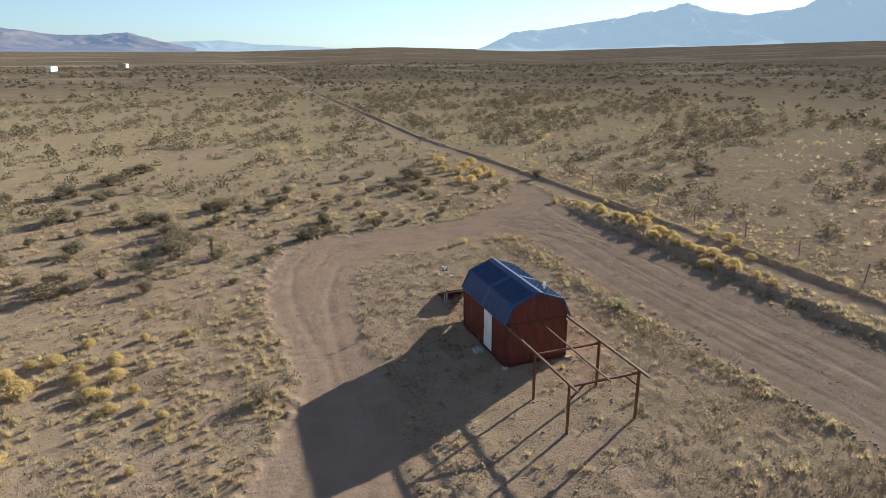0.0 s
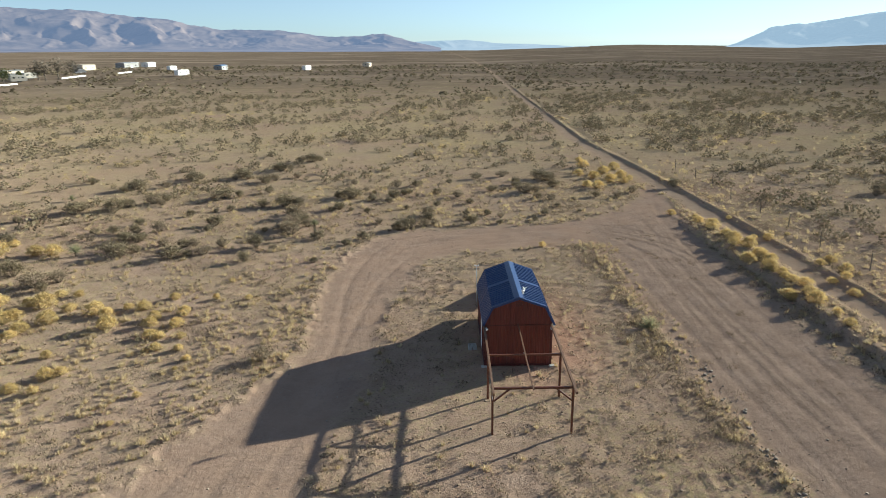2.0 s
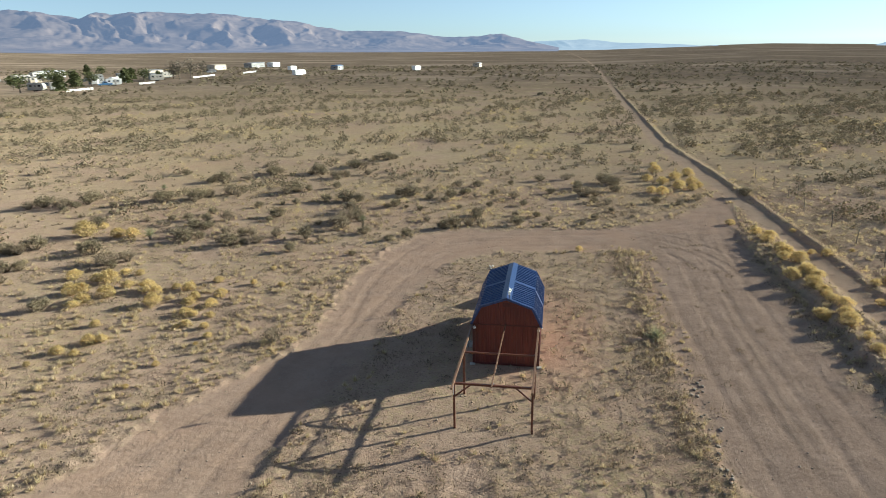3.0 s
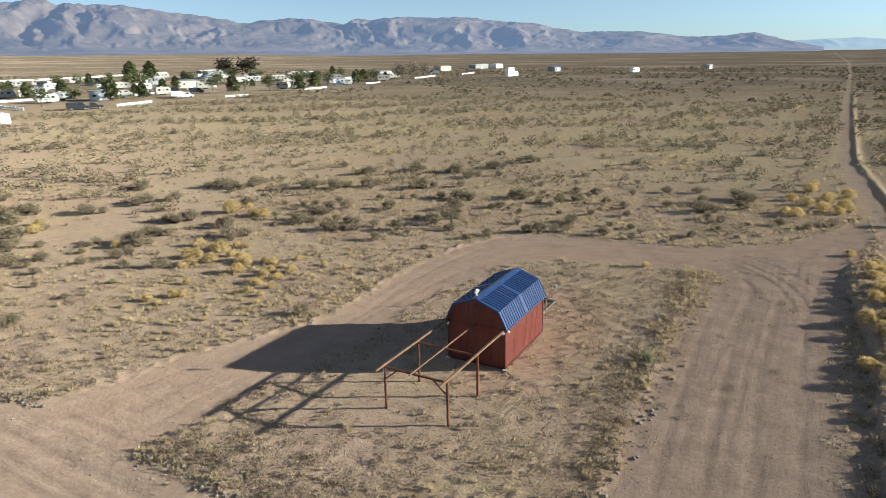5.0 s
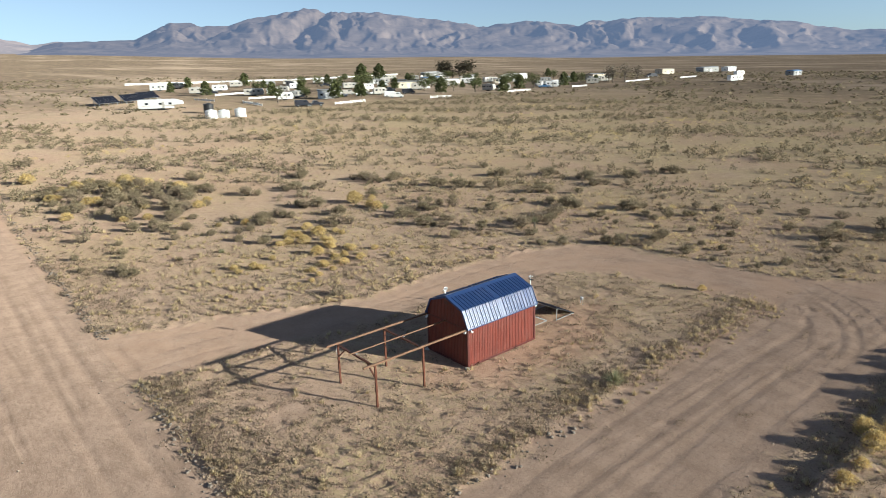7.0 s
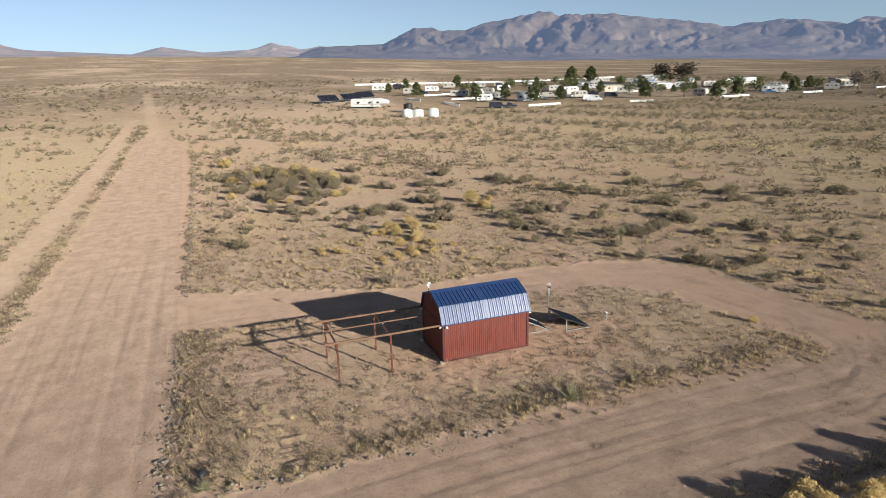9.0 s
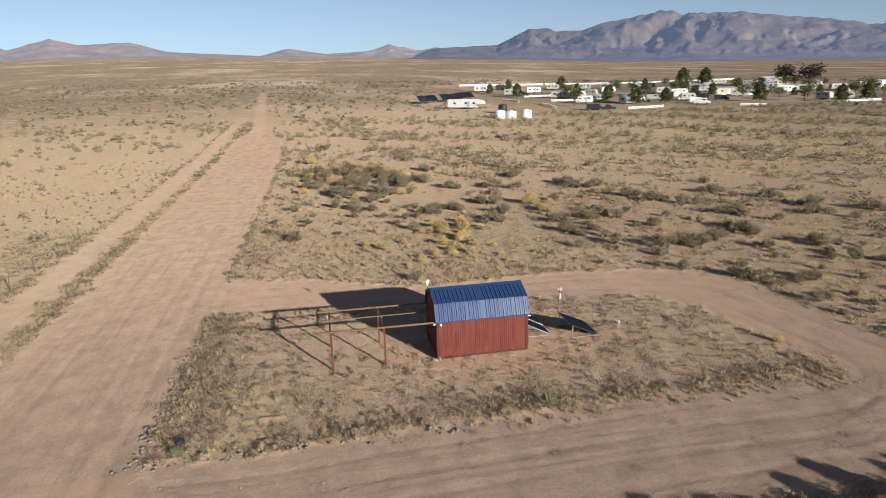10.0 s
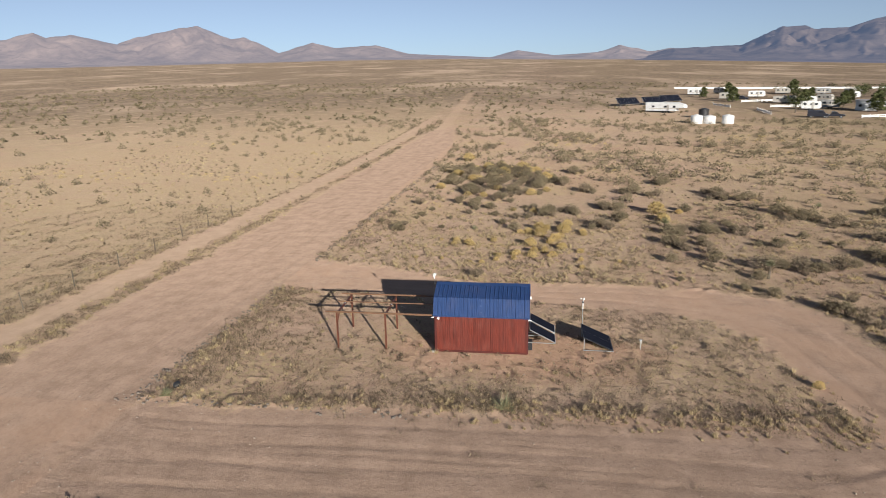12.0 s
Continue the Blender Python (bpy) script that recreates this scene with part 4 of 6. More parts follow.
def shrub_arrays(rng, stems, leaves, width=1.0, height=0.75, leaf=0.05):
    """An open desert shrub: stems fanning from the crown of the root, leaf clusters along their outer halves."""
    a = rng.uniform(0, 2 * np.pi, stems)
    lean = rng.uniform(0.05, 1.0, stems) ** 0.55
    reach = width * 0.5 * lean * rng.uniform(0.65, 1.12, stems)
    top = height * (1.05 - 0.5 * lean ** 2) * rng.uniform(0.7, 1.1, stems)
    tip = np.stack([np.cos(a) * reach, np.sin(a) * reach, top], 1)
    base = np.stack([np.cos(a) * 0.06, np.sin(a) * 0.06, np.full(stems, -0.05)], 1) * rng.uniform(0.3, 1, (stems, 1))
    base[:, 2] = -0.06
    mid = base + (tip - base) * 0.55 + np.stack([np.cos(a) * 0.05, np.sin(a) * 0.05, 0.03 * np.ones(stems)], 1) * width
    v1, f1 = blades(rng, base, mid + (mid - base) * 0.25, np.full(stems, 0.028))
    v2, f2 = blades(rng, mid, tip, np.full(stems, 0.02))
    k = rng.randint(0, stems, stems * 2)
    q = mid[k] + (tip - mid)[k] * rng.uniform(0, 0.7, (stems * 2, 1))
    v3, f3 = blades(rng, q, q + rng.normal(size=(stems * 2, 3)) * 0.11 * width + [0, 0, 0.08 * height], np.full(stems * 2, 0.013))
    sv = np.concatenate([v1, v2, v3])
    sf = np.concatenate([f1, f2 + len(v1), f3 + len(v1) + len(v2)])
    k = rng.randint(0, stems, leaves)
    along = rng.uniform(0.15, 1.08, (leaves, 1))
    c = mid[k] + (tip - mid)[k] * along + rng.normal(size=(leaves, 3)) * 0.075 * width
    c[:, 2] = np.abs(c[:, 2])
    lv, lf = flakes(rng, c, rng.uniform(0.6, 1.5, leaves) * leaf)
    return sv, sf, lv, lf


def dome_arrays(rng, count, width=1.0, height=0.62, thin=0.012):
    """A dense rounded bush of fine upright stems that end in pale heads."""
    a, u = rng.uniform(0, 2 * np.pi, count), np.sqrt(rng.uniform(0, 1, count))
    lump = 1 + 0.14 * np.sin(3 * a + rng.uniform(0, 6)) + 0.10 * np.sin(7 * a + rng.uniform(0, 6))
    reach = width * 0.5 * u * lump
    top = height * np.sqrt(np.clip(1.06 - u ** 2, 0.05, 1)) * rng.uniform(0.86, 1.06, count)
    tip = np.stack([np.cos(a) * reach, np.sin(a) * reach, top], 1)
    base = tip * [0.25, 0.25, 0]
    base[:, 2] = -0.04
    v, f = blades(rng, base, tip, np.full(count, thin))
    c = np.repeat(tip, 4, 0) * rng.uniform(0.8, 1.03, (count * 4, 1)) + rng.normal(size=(count * 4, 3)) * 0.03
    hv, hf = flakes(rng, c, rng.uniform(0.5, 1.3, count * 4) * 0.062)
    return v, f, hv, hf


def tuft_arrays(rng, count, width, height, thin=0.010):
    """A clump of dry grass."""
    a = rng.uniform(0, 2 * np.pi, count)
    u = rng.uniform(0.1, 1, count)
    tip = np.stack([np.cos(a) * u * width * 0.5, np.sin(a) * u * width * 0.5, height * rng.uniform(0.5, 1.1, count) * (1.1 - 0.5 * u)], 1)
    base = tip * [0.3, 0.3, 0]
    base[:, 2] = -0.02
    return blades(rng, base, tip, np.full(count, thin))


def mat_arrays(rng, count, width=0.62):
    """A low mat of dead weed: short twigs and crumpled leaves close to the ground."""
    a, u = rng.uniform(0, 2 * np.pi, count), np.sqrt(rng.uniform(0, 1, count)) * width * 0.5
    c = np.stack([np.cos(a) * u, np.sin(a) * u, rng.uniform(0.005, 0.15, count) * (1.1 - u / width)], 1)
    v1, f1 = flakes(rng, c[: count // 2], rng.uniform(0.03, 0.075, count // 2))
    p = c[count // 2:]
    v2, f2 = blades(rng, p * [1, 1, 0], p + rng.normal(size=p.shape) * 0.05 + [0, 0, 0.06], np.full(len(p), 0.016))
    return np.concatenate([v1, v2]), np.concatenate([f1, f2 + len(v1)])


def scatter(name, arrays, places, mat, label, category, parent=None):
    """Many plants as one mesh. arrays: ready plants (verts, faces); places: x, y, size, turn rows."""
    places = np.asarray(places)
    z = land(places[:, 0], places[:, 1])[0]
    pick = np.random.RandomState(len(places)).randint(0, len(arrays), len(places))
    allv, allf, at = [], [], 0
    for k, (v, f) in enumerate(arrays):
        p = places[pick == k]
        if not len(p):
            continue
        c, s = np.cos(p[:, 3])[:, None], np.sin(p[:, 3])[:, None]
        x = (v[None, :, 0] * c - v[None, :, 1] * s) * p[:, 2:3] + p[:, 0:1]
        y = (v[None, :, 0] * s + v[None, :, 1] * c) * p[:, 2:3] + p[:, 1:2]
        h = v[None, :, 2] * p[:, 2:3] + z[pick == k][:, None]
        allv.append(np.stack([x, y, h], -1).reshape(-1, 3))
        allf.append((f[None] + (np.arange(len(p)) * len(v))[:, None, None]).reshape(-1, 3) + at)
        at += len(p) * len(v)
    ob = under(name, mesh_from(name, np.concatenate(allv), np.concatenate(allf), mat), parent)
    if parent is None:
        tagged(ob, label, category, kind="stuff")
    return ob


rng = np.random.RandomState(7)


def plant_master(name, label, category, group, pieces):
    """A plant with its parts, to be copied."""
    ob = thing(name, (0, 0, 0), label, category, group)
    for pname, v, f, mat in pieces:
        under(pname, mesh_from(pname, v, f, mat), ob)
    return ob


class Kind:
    """A few shapes of one plant, each used once where it was built and copied after that."""

    def __init__(self, makers):
        self.makers, self.built, self.count = makers, {}, 0

    def plant(self, x, y, size, squash=1.0):
        k = self.count % len(self.makers)
        self.count += 1
        m = pose(x, y, ground_z(x, y), 0, 0, rng.uniform(0, 360))
        if k in self.built:
            ob = copy_thing(self.built[k], m)
        else:
            ob = self.built[k] = self.makers[k]()
            ob.matrix_basis = m
        ob.scale = (size, size, size * squash)
        return ob


def shrub_kind(leaf_mat, label, stems=52, leaves=1250, h=0.6, group="desert shrubs"):
    def maker():
        sv, sf, lv, lf = shrub_arrays(rng, stems, leaves, 1.0, h, 0.047)
        return plant_master("desert_shrub", label, "shrub", group, [("stem_clump", sv, sf, M_TWIG), ("foliage", lv, lf, leaf_mat)])
    return Kind([maker] * 5)


def yellow_kind(label, group):
    def maker():
        v, f, hv, hf = dome_arrays(rng, 300)
        return plant_master("yellow_bush", label, "bush", group, [("stem_clump", v, f, M_STRAW), ("flower_crown", hv, hf, M_YELLOW)])
    return Kind([maker] * 5)


SHRUBS_WEST_A = [(-16.9, 34.6, 2.2), (-14.4, 40.6, 1.93), (-10.4, 40, 1.9), (-8.4, 40.8, 1.49), (-13.3, 51.8, 1.04), (-16.6, 49.1, 1), (-18.7, 56.9, 2.2), (-21.3, 54.5, 2.2), (-24.5, 53.1, 2.2), (-26.7, 51.6, 1.59), (-27.9, 50.5, 0.94), (-31.8, 52.6, 2.17), (-32.6, 49.4, 2.06), (-29.6, 66.5, 1.44), (-23.3, 63.4, 2.19), (-20.5, 64.3, 1.58), (-18.8, 67.5, 2.2), (-13.7, 69.2, 2.2), (-10.5, 66.5, 1.93), (-12.4, 58.8, 2.2), (-10.2, 72.7, 2.08), (-85.5, 19.8, 2.2), (-53, 19.1, 2.2), (-41.8, 17.5, 2.2), (-42, 21, 2.2), (-54.4, 21.6, 2.2), (-44.8, 24.3, 1.9), (-35.4, 21.5, 2.03), (-31.3, 24.2, 1.96), (-35.1, 25.6, 2.06), (-36.3, 27.2, 1.4), (-53.1, 34, 2.2)]
SHRUBS_WEST_B = [(-42.9, 32, 2.2), (-36.6, 34.5, 2.2), (-24.3, 26, 0.72), (-22.8, 29.9, 2.2), (-24.1, 32.2, 1.86), (-43.2, 45.3, 2.2), (-35.6, 40.3, 2.2), (-34.1, 42.9, 1.83), (-24.9, 37.1, 2.2), (-35, 49.8, 2.2), (-15.8, 41.8, 1.46), (-24.8, 44.1, 1.65), (-8.6, 60.9, 1.16)]
SHRUBS_NORTH_A = [(-3.8, 50.9, 2.2), (-5.8, 55.2, 2.18), (-0.7, 44.2, 1.35), (-3.1, 45.5, 2.2), (1.7, 42.5, 0.78), (2.9, 44, 1.11), (-7.4, 68.5, 1.44), (-7.7, 78.7, 2.2), (0.1, 58.1, 2.2), (-0.4, 64.4, 0.93), (4, 55.8, 0.87), (2.3, 52.1, 0.72), (5.7, 48.3, 0.67), (8.5, 54.3, 0.79), (8.5, 59, 1.13), (10.5, 57.8, 1.55), (11.6, 55, 0.95), (14, 60.3, 1.26), (17.2, 59.1, 2.2), (18.1, 56.7, 0.97), (16.8, 48.5, 0.66), (14, 49.7, 0.73), (17.9, 50.4, 0.97), (19.5, 53.4, 0.61), (19.3, 56, 1.07), (20.5, 61.7, 1.45), (19.6, 65.9, 2.15), (15.7, 67.5, 1.58), (12.8, 66.5, 1.38), (9.8, 64.4, 0.85), (9, 69.8, 0.92), (32.5, 60.4, 1.68)]
SHRUBS_NORTH_B = [(51, 56.6, 2.2), (-3.4, 47.9, 2.01), (2.3, 57, 0.97), (6.4, 62.9, 1.41)]
YELLOW_A = [(-17.1, 31.5, 1.07), (-14.2, 31.1, 1.4), (-14.2, 32.8, 0.73), (-13.1, 32.8, 0.65), (-12.5, 30.6, 0.86), (-12.7, 28.8, 1.16), (-14.9, 29.4, 1.01), (-15.2, 28.8, 1.16), (-13.6, 27.8, 0.97), (-13.7, 27, 0.79), (-10.8, 30.1, 1.19), (-9.9, 29.7, 0.84), (-9.1, 28, 1.12), (-9.2, 30.8, 0.62), (-8.2, 30.6, 0.96), (-7, 29.2, 0.72), (-6.9, 28.3, 0.9), (-6.3, 26.9, 0.77), (-5.7, 26.7, 0.62), (-5.4, 28.2, 0.8), (-4.6, 26.7, 0.55), (-4.2, 25.3, 0.53), (-5.4, 25.4, 0.65), (-5.8, 25.1, 0.41), (-7, 32.1, 0.71), (-5.6, 29.8, 0.83), (-4.5, 32, 0.49), (-2.6, 32, 0.52), (-4.5, 35, 0.45), (-3.4, 24.2, 0.51), (-3.6, 23.3, 0.33), (-10.4, 24.7, 0.65)]
YELLOW_B = [(-9.2, 22.6, 0.83), (-8.7, 22.9, 0.7), (-10.1, 21.4, 0.75), (-9, 21.3, 0.53), (-10.6, 20, 0.36), (-4.3, 20.9, 0.41), (-4.4, 18.7, 0.34), (-15.2, 31.3, 0.92), (-23.6, 41, 1.98), (-20.7, 41.1, 1.32), (-19.4, 41.1, 1.22), (-23.6, 43.3, 0.83), (16.3, 41.5, 0.58), (25.8, 72.5, 1.46), (24.3, 67.5, 1.13), (25.6, 65.9, 1.34), (27.3, 68.4, 1.39), (29, 70.7, 1.43), (28.6, 66, 1.34), (26.9, 63.6, 1.42), (24.9, 60.9, 1.25), (24, 61.7, 1.04), (28.2, 63.1, 1.05), (29.1, 64.5, 0.89), (26.1, 76.2, 0.97), (-66.9, 16.8, 2.2), (-52.9, 27.1, 2.2), (-55.8, 26.3, 2.2), (-45.7, 29.8, 2.2), (-33.6, 20, 0.99), (-38.5, 15.9, 1.37), (-23.1, 28.2, 0.9)]
YELLOW_C = [(-24.3, 26, 0.72), (-57.9, 20.8, 1.88), (-51.5, 23.7, 1.95)]
BANK_BRUSH_A = [(28.7, 50, 0.86), (30.3, 47.9, 0.69), (30.4, 45.5, 1.09), (30.1, 41.2, 1.21), (30.5, 39.4, 1.16), (29.1, 36.5, 1.09), (30.2, 37.1, 1.1), (29.8, 35, 1.05), (30.1, 34, 0.86), (30, 32.6, 0.83), (28.9, 30.9, 0.95), (29.9, 30.5, 0.94), (29.7, 29.4, 1.06), (29.8, 27.6, 0.58), (29.7, 26.3, 0.7), (32.8, 48, 0.55), (32.4, 42.7, 0.62), (33.1, 42, 0.81), (35.3, 43.4, 0.42), (33.7, 36.1, 0.71), (35, 37.2, 0.91), (32.8, 33.2, 0.67), (34.9, 35.2, 0.87), (33.6, 33.2, 0.73), (32.9, 31.1, 0.79)]

olive = shrub_kind(M_SHRUB, "grey-green creosote shrub with bare lower stems")
dry = shrub_kind(M_SHRUBDRY, "grey-brown dry desert shrub with thin twigs", 64, 620)
yellow = yellow_kind("rounded straw-yellow rabbitbrush in bare dirt", "yellow bushes")
bank = yellow_kind("straw-yellow brush on the bank beside the dirt road", "roadside brush")
for i, (x, y, w) in enumerate(SHRUBS_WEST_A + SHRUBS_WEST_B + SHRUBS_NORTH_A + SHRUBS_NORTH_B):
    (olive if i % 3 else dry).plant(x, y, w * 0.95, 0.85 if w > 1.2 else 1.05)
    if w > 1.8:
        for k in range(2):
            a = rng.uniform(0, 6.28)
            (dry if k else olive).plant(x + math.cos(a) * w * 0.6, y + math.sin(a) * w * 0.6, w * rng.uniform(0.4, 0.7), 1.0)
for x, y, w in YELLOW_A + YELLOW_B + YELLOW_C:
    yellow.plant(x, y, w, rng.uniform(0.85, 1.1))
for k in range(58):
    a, u = rng.uniform(0, 6.28), math.sqrt(rng.uniform(0, 1))
    x, y = -46 + 15 * u * math.cos(a), 23.5 + 7.5 * u * math.sin(a) + 0.12 * (15 * u * math.cos(a))
    if k % 4 == 0:
        yellow.plant(x, y, rng.uniform(0.8, 1.6), 0.9)
    else:
        (olive if k % 3 else dry).plant(x, y, rng.uniform(1.0, 2.3), rng.uniform(0.8, 1.1))
for x, y, w in BANK_BRUSH_A:
    bank.plant(x, y, w, rng.uniform(0.8, 1.05))
for k in range(13):
    y = 30.5 + k * 1.5 + rng.uniform(-0.4, 0.4)
    bank.plant(29.9 + rng.normal() * 0.3, y, rng.uniform(0.6, 1.0), rng.uniform(0.8, 1.1))
KNOWN = np.array([(p[0], p[1]) for p in SHRUBS_WEST_A + SHRUBS_WEST_B + SHRUBS_NORTH_A + SHRUBS_NORTH_B + YELLOW_A + YELLOW_B + YELLOW_C])


def field(x0, x1, y0, y1, step, keep, size, clear=1.3, wild=0.8, paved=False):
    """Jittered places over a rectangle, off the ways and clear of known plants. keep: a share, or a function of x and y."""
    gx, gy = np.meshgrid(np.arange(x0, x1, step), np.arange(y0, y1, step))
    px, py = gx.ravel() + rng.uniform(-wild, wild, gx.size) * step, gy.ravel() + rng.uniform(-wild, wild, gx.size) * step
    _, road, litter, scrub, kind, heading = land(px, py)
    ok = (road < 0.3) | paved
    ok &= rng.uniform(size=px.size) < (keep(px, py) if callable(keep) else keep)
    if clear:
        d = np.min(np.hypot(px[:, None] - KNOWN[None, :, 0], py[:, None] - KNOWN[None, :, 1]), 1)
        ok &= d > clear
    px, py = px[ok], py[ok]
    return np.stack([px, py, rng.uniform(size[0], size[1], px.size) * rng.uniform(0.75, 1.25, px.size), rng.uniform(0, 6.28, px.size)], 1)


def off_site(px, py):
    """Open desert: outside the loop, the roads and the verge."""
    return inside_distance(px, py, LOOP) > 0.8


def west_density(px, py):
    clump = 0.5 + 0.5 * waves(px, py, 14, 91)
    nearby = inside_distance(px, py, LOOP)
    d = np.where((py > 41) | (px < -14), 0.75, 0.12) * np.clip(clump, 0.1, 1.3)
    pan = np.exp(-(((px + 8) / 11) ** 2 + ((py - 90) / 8) ** 2) ** 2)
    return d * (nearby > 1.0) * (py > 11.5) * (px < 29.2) * (1 - pan)


# single shrubs of the near desert, the rest as one undergrowth
near = field(-45, 29, 12, 92, 2.0, west_density, (0.5, 1.4), 1.4)
near = near[np.argsort(np.hypot(near[:, 0] - 12, near[:, 1] - 22))]
for i, (x, y, w, _) in enumerate(near[:95]):
    (dry if i % 3 == 0 else olive).plant(x, y, w, rng.uniform(0.85, 1.15))


def clump_arrays(rng, stems, leaves, width, height, leaf):
    """A low rounded shrub: short stems and a full, lumpy dome of leaf tufts."""
    a, u = rng.uniform(0, 2 * np.pi, stems), rng.uniform(0.2, 0.9, stems)
    tip = np.stack([np.cos(a) * u * width * 0.45, np.sin(a) * u * width * 0.45, height * rng.uniform(0.5, 0.9, stems)], 1)
    v, f = blades(rng, tip * [0.1, 0.1, 0] - [0, 0, 0.05], tip, np.full(stems, 0.05))
    a, e = rng.uniform(0, 2 * np.pi, leaves), np.arcsin(rng.uniform(0.0, 1.0, leaves))
    lump = 1 + 0.22 * np.sin(3 * a + rng.uniform(0, 6)) + 0.15 * np.sin(5 * a + 3 * e + rng.uniform(0, 6))
    q = rng.uniform(0.35, 1.0, leaves) ** 0.5 * lump
    c = np.stack([np.cos(a) * np.cos(e) * q * width * 0.5, np.sin(a) * np.cos(e) * q * width * 0.5, np.sin(e) * q * height + 0.03], 1)
    lv, lf = flakes(rng, c, rng.uniform(0.6, 1.3, leaves) * leaf)
    return v, f, lv, lf


MID_SHRUB = [clump_arrays(rng, 6, 64, 1.0, 0.62, 0.15) for _ in range(8)]
MID_DOME = [dome_arrays(rng, 40, 1.0, 0.6, 0.03) for _ in range(4)]
rest = near[95:]


def beyond(px, py):
    r = np.hypot(px - 15, py - 25)
    clump = 0.55 + 0.6 * waves(px, py, 22, 92)
    out = (px < -45) | (py > 92) | (px > 37.5) | (py < -6)
    east = np.where(px > 33, np.where(py < 75, 0.95, 1.7), 1.0) * np.where(py < 0, np.where(px > -90, 0.10, 0.5), 1.0)
    return 0.75 * np.clip(clump, 0.1, 1.4) * east * out * (r > 12)


mid = np.concatenate([rest, field(-150, 110, -75, 190, 2.05, beyond, (0.5, 1.85), 0)])
scatter("desert_brush", [(a[0], a[1]) for a in MID_SHRUB], mid, M_TWIG, "bare grey twigs of open desert brush", "brush")
scatter("brush_foliage", [(a[2], a[3]) for a in MID_SHRUB], mid, M_SHRUB, "grey-green leaves of open desert brush", "brush")


def far_keep(px, py):
    r = np.hypot(px - 15, py - 25)
    inner = (px > -150) & (px < 110) & (py > -75) & (py < 190)
    clump = 0.55 + 0.6 * waves(px, py, 45, 93)
    park = (px < -150) & (px > -345) & (py > 85) & (py < 330)
    return 0.42 * np.clip(clump, 0.05, 1.5) * ~inner * (r < 520) * ~park


FAR_BUSH = [clump_arrays(rng, 2, 13, 1.0, 0.48, 0.36)[2:] for _ in range(8)]
far = field(-420, 330, -260, 540, 3.4, far_keep, (0.8, 2.4), 0)
scatter("far_brush", FAR_BUSH, far, M_SHRUB, "grey-green brush dotting the far plain", "brush")


def gold(px, py):
    r = np.hypot(px - 15, py - 25)
    patch = np.clip(waves(px, py, 30, 94) - 0.5, 0, 1)
    return patch * (inside_distance(px, py, LOOP) > 3) * ((py > 45) | (px < -20) | (px > 34)) * (py > -60)


golden = field(-110, 120, -60, 180, 2.6, gold, (0.5, 1.1), 0.8)
strip = field(33.4, 36.5, 10, 75, 1.0, 0.22, (0.35, 0.8), 0)
scatter("golden_brush", [(a[2], a[3]) for a in MID_DOME], np.concatenate([golden, strip]), M_YELLOW, "patches of golden dry brush on the plain", "brush")

# dry grass and dead weeds
TUFTS = [tuft_arrays(rng, 34, 0.5, 0.30, 0.024) for _ in range(6)]
PLAINTUFTS = [tuft_arrays(rng, 12, 0.6, 0.30, 0.05) for _ in range(6)]
WEEDS = [mat_arrays(rng, 34) for _ in range(8)]


def straw_keep(px, py):
    d_isl, d_loop = inside_distance(px, py, ISLAND), inside_distance(px, py, LOOP)
    rim = np.exp(-((d_loop - 0.7) / 0.7) ** 2) * 0.65 + np.exp(-((np.abs(d_isl + 0.5)) / 0.6) ** 2) * 0.30
    glade = 1.1 * np.exp(-(((px + 6) / 5.5) ** 2 + ((py - 24.5) / 6) ** 2)) + 0.8 * np.exp(-(((px - 0.3) / 1.7) ** 2 + ((py - 27.0) / 4) ** 2))
    east = 0.7 * np.exp(-((px - 20.4) / 1.0) ** 2) * ((py > 24) & (py < 43)) * (0.5 + 0.5 * waves(px, py, 4, 95))
    loose = 0.34 * (d_loop > 1) + 0.05 * (d_isl < 0) + 0.16 * smooth(15, 12, py) * (d_isl < 0)
    lane = 0.35 * np.exp(-((px - 29.6) / 0.9) ** 2) * (py > 10) * (py < 75) + 0.30 * np.exp(-((py + 0.2) / 0.55) ** 2)
    clump = np.clip(0.45 + 0.9 * waves(px, py, 2.2, 99), 0, 1.3)
    return np.clip(rim * np.clip(0.5 + waves(px, py, 3, 96), 0, 1) + (glade + loose) * clump + east + lane, 0, 1)


straw = field(-24, 40, -8, 64, 0.38, straw_keep, (0.5, 1.15), 0.3)
scatter("dry_grass", TUFTS, straw, M_STRAW, "bleached dry grass tufts", "grass")


def weed_keep(px, py):
    d_isl, d_loop = inside_distance(px, py, ISLAND), inside_distance(px, py, LOOP)
    _, road, litter, scrub, kind, heading = land(px, py)
    return 0.8 * np.clip(litter * (0.25 + 0.95 * smooth(18, 12, py) + 0.6 * smooth(17, 19, px)), 0, 1.0)


weeds = field(-24, 40, -10, 64, 0.42, weed_keep, (0.6, 1.5), 0.2)
scatter("dead_weeds", WEEDS, weeds, M_WEED, "low dead weeds littering the ground", "weeds")


def far_grass_keep(px, py):
    return 0.85 * np.clip(0.5 + 0.7 * waves(px, py, 17, 97), 0.1, 1) * ~((px > -24) & (px < 40) & (py > -10) & (py < 64))


plain_grass = field(-80, 100, -60, 130, 1.1, far_grass_keep, (0.6, 1.5), 0.5)
scatter("straw_grass", PLAINTUFTS, plain_grass[::2], M_STRAW, "thin bleached grass over the open plain", "grass")
scatter("plain_grass", PLAINTUFTS, plain_grass[1::2], M_WEED, "thin dry grass over the open plain", "grass")

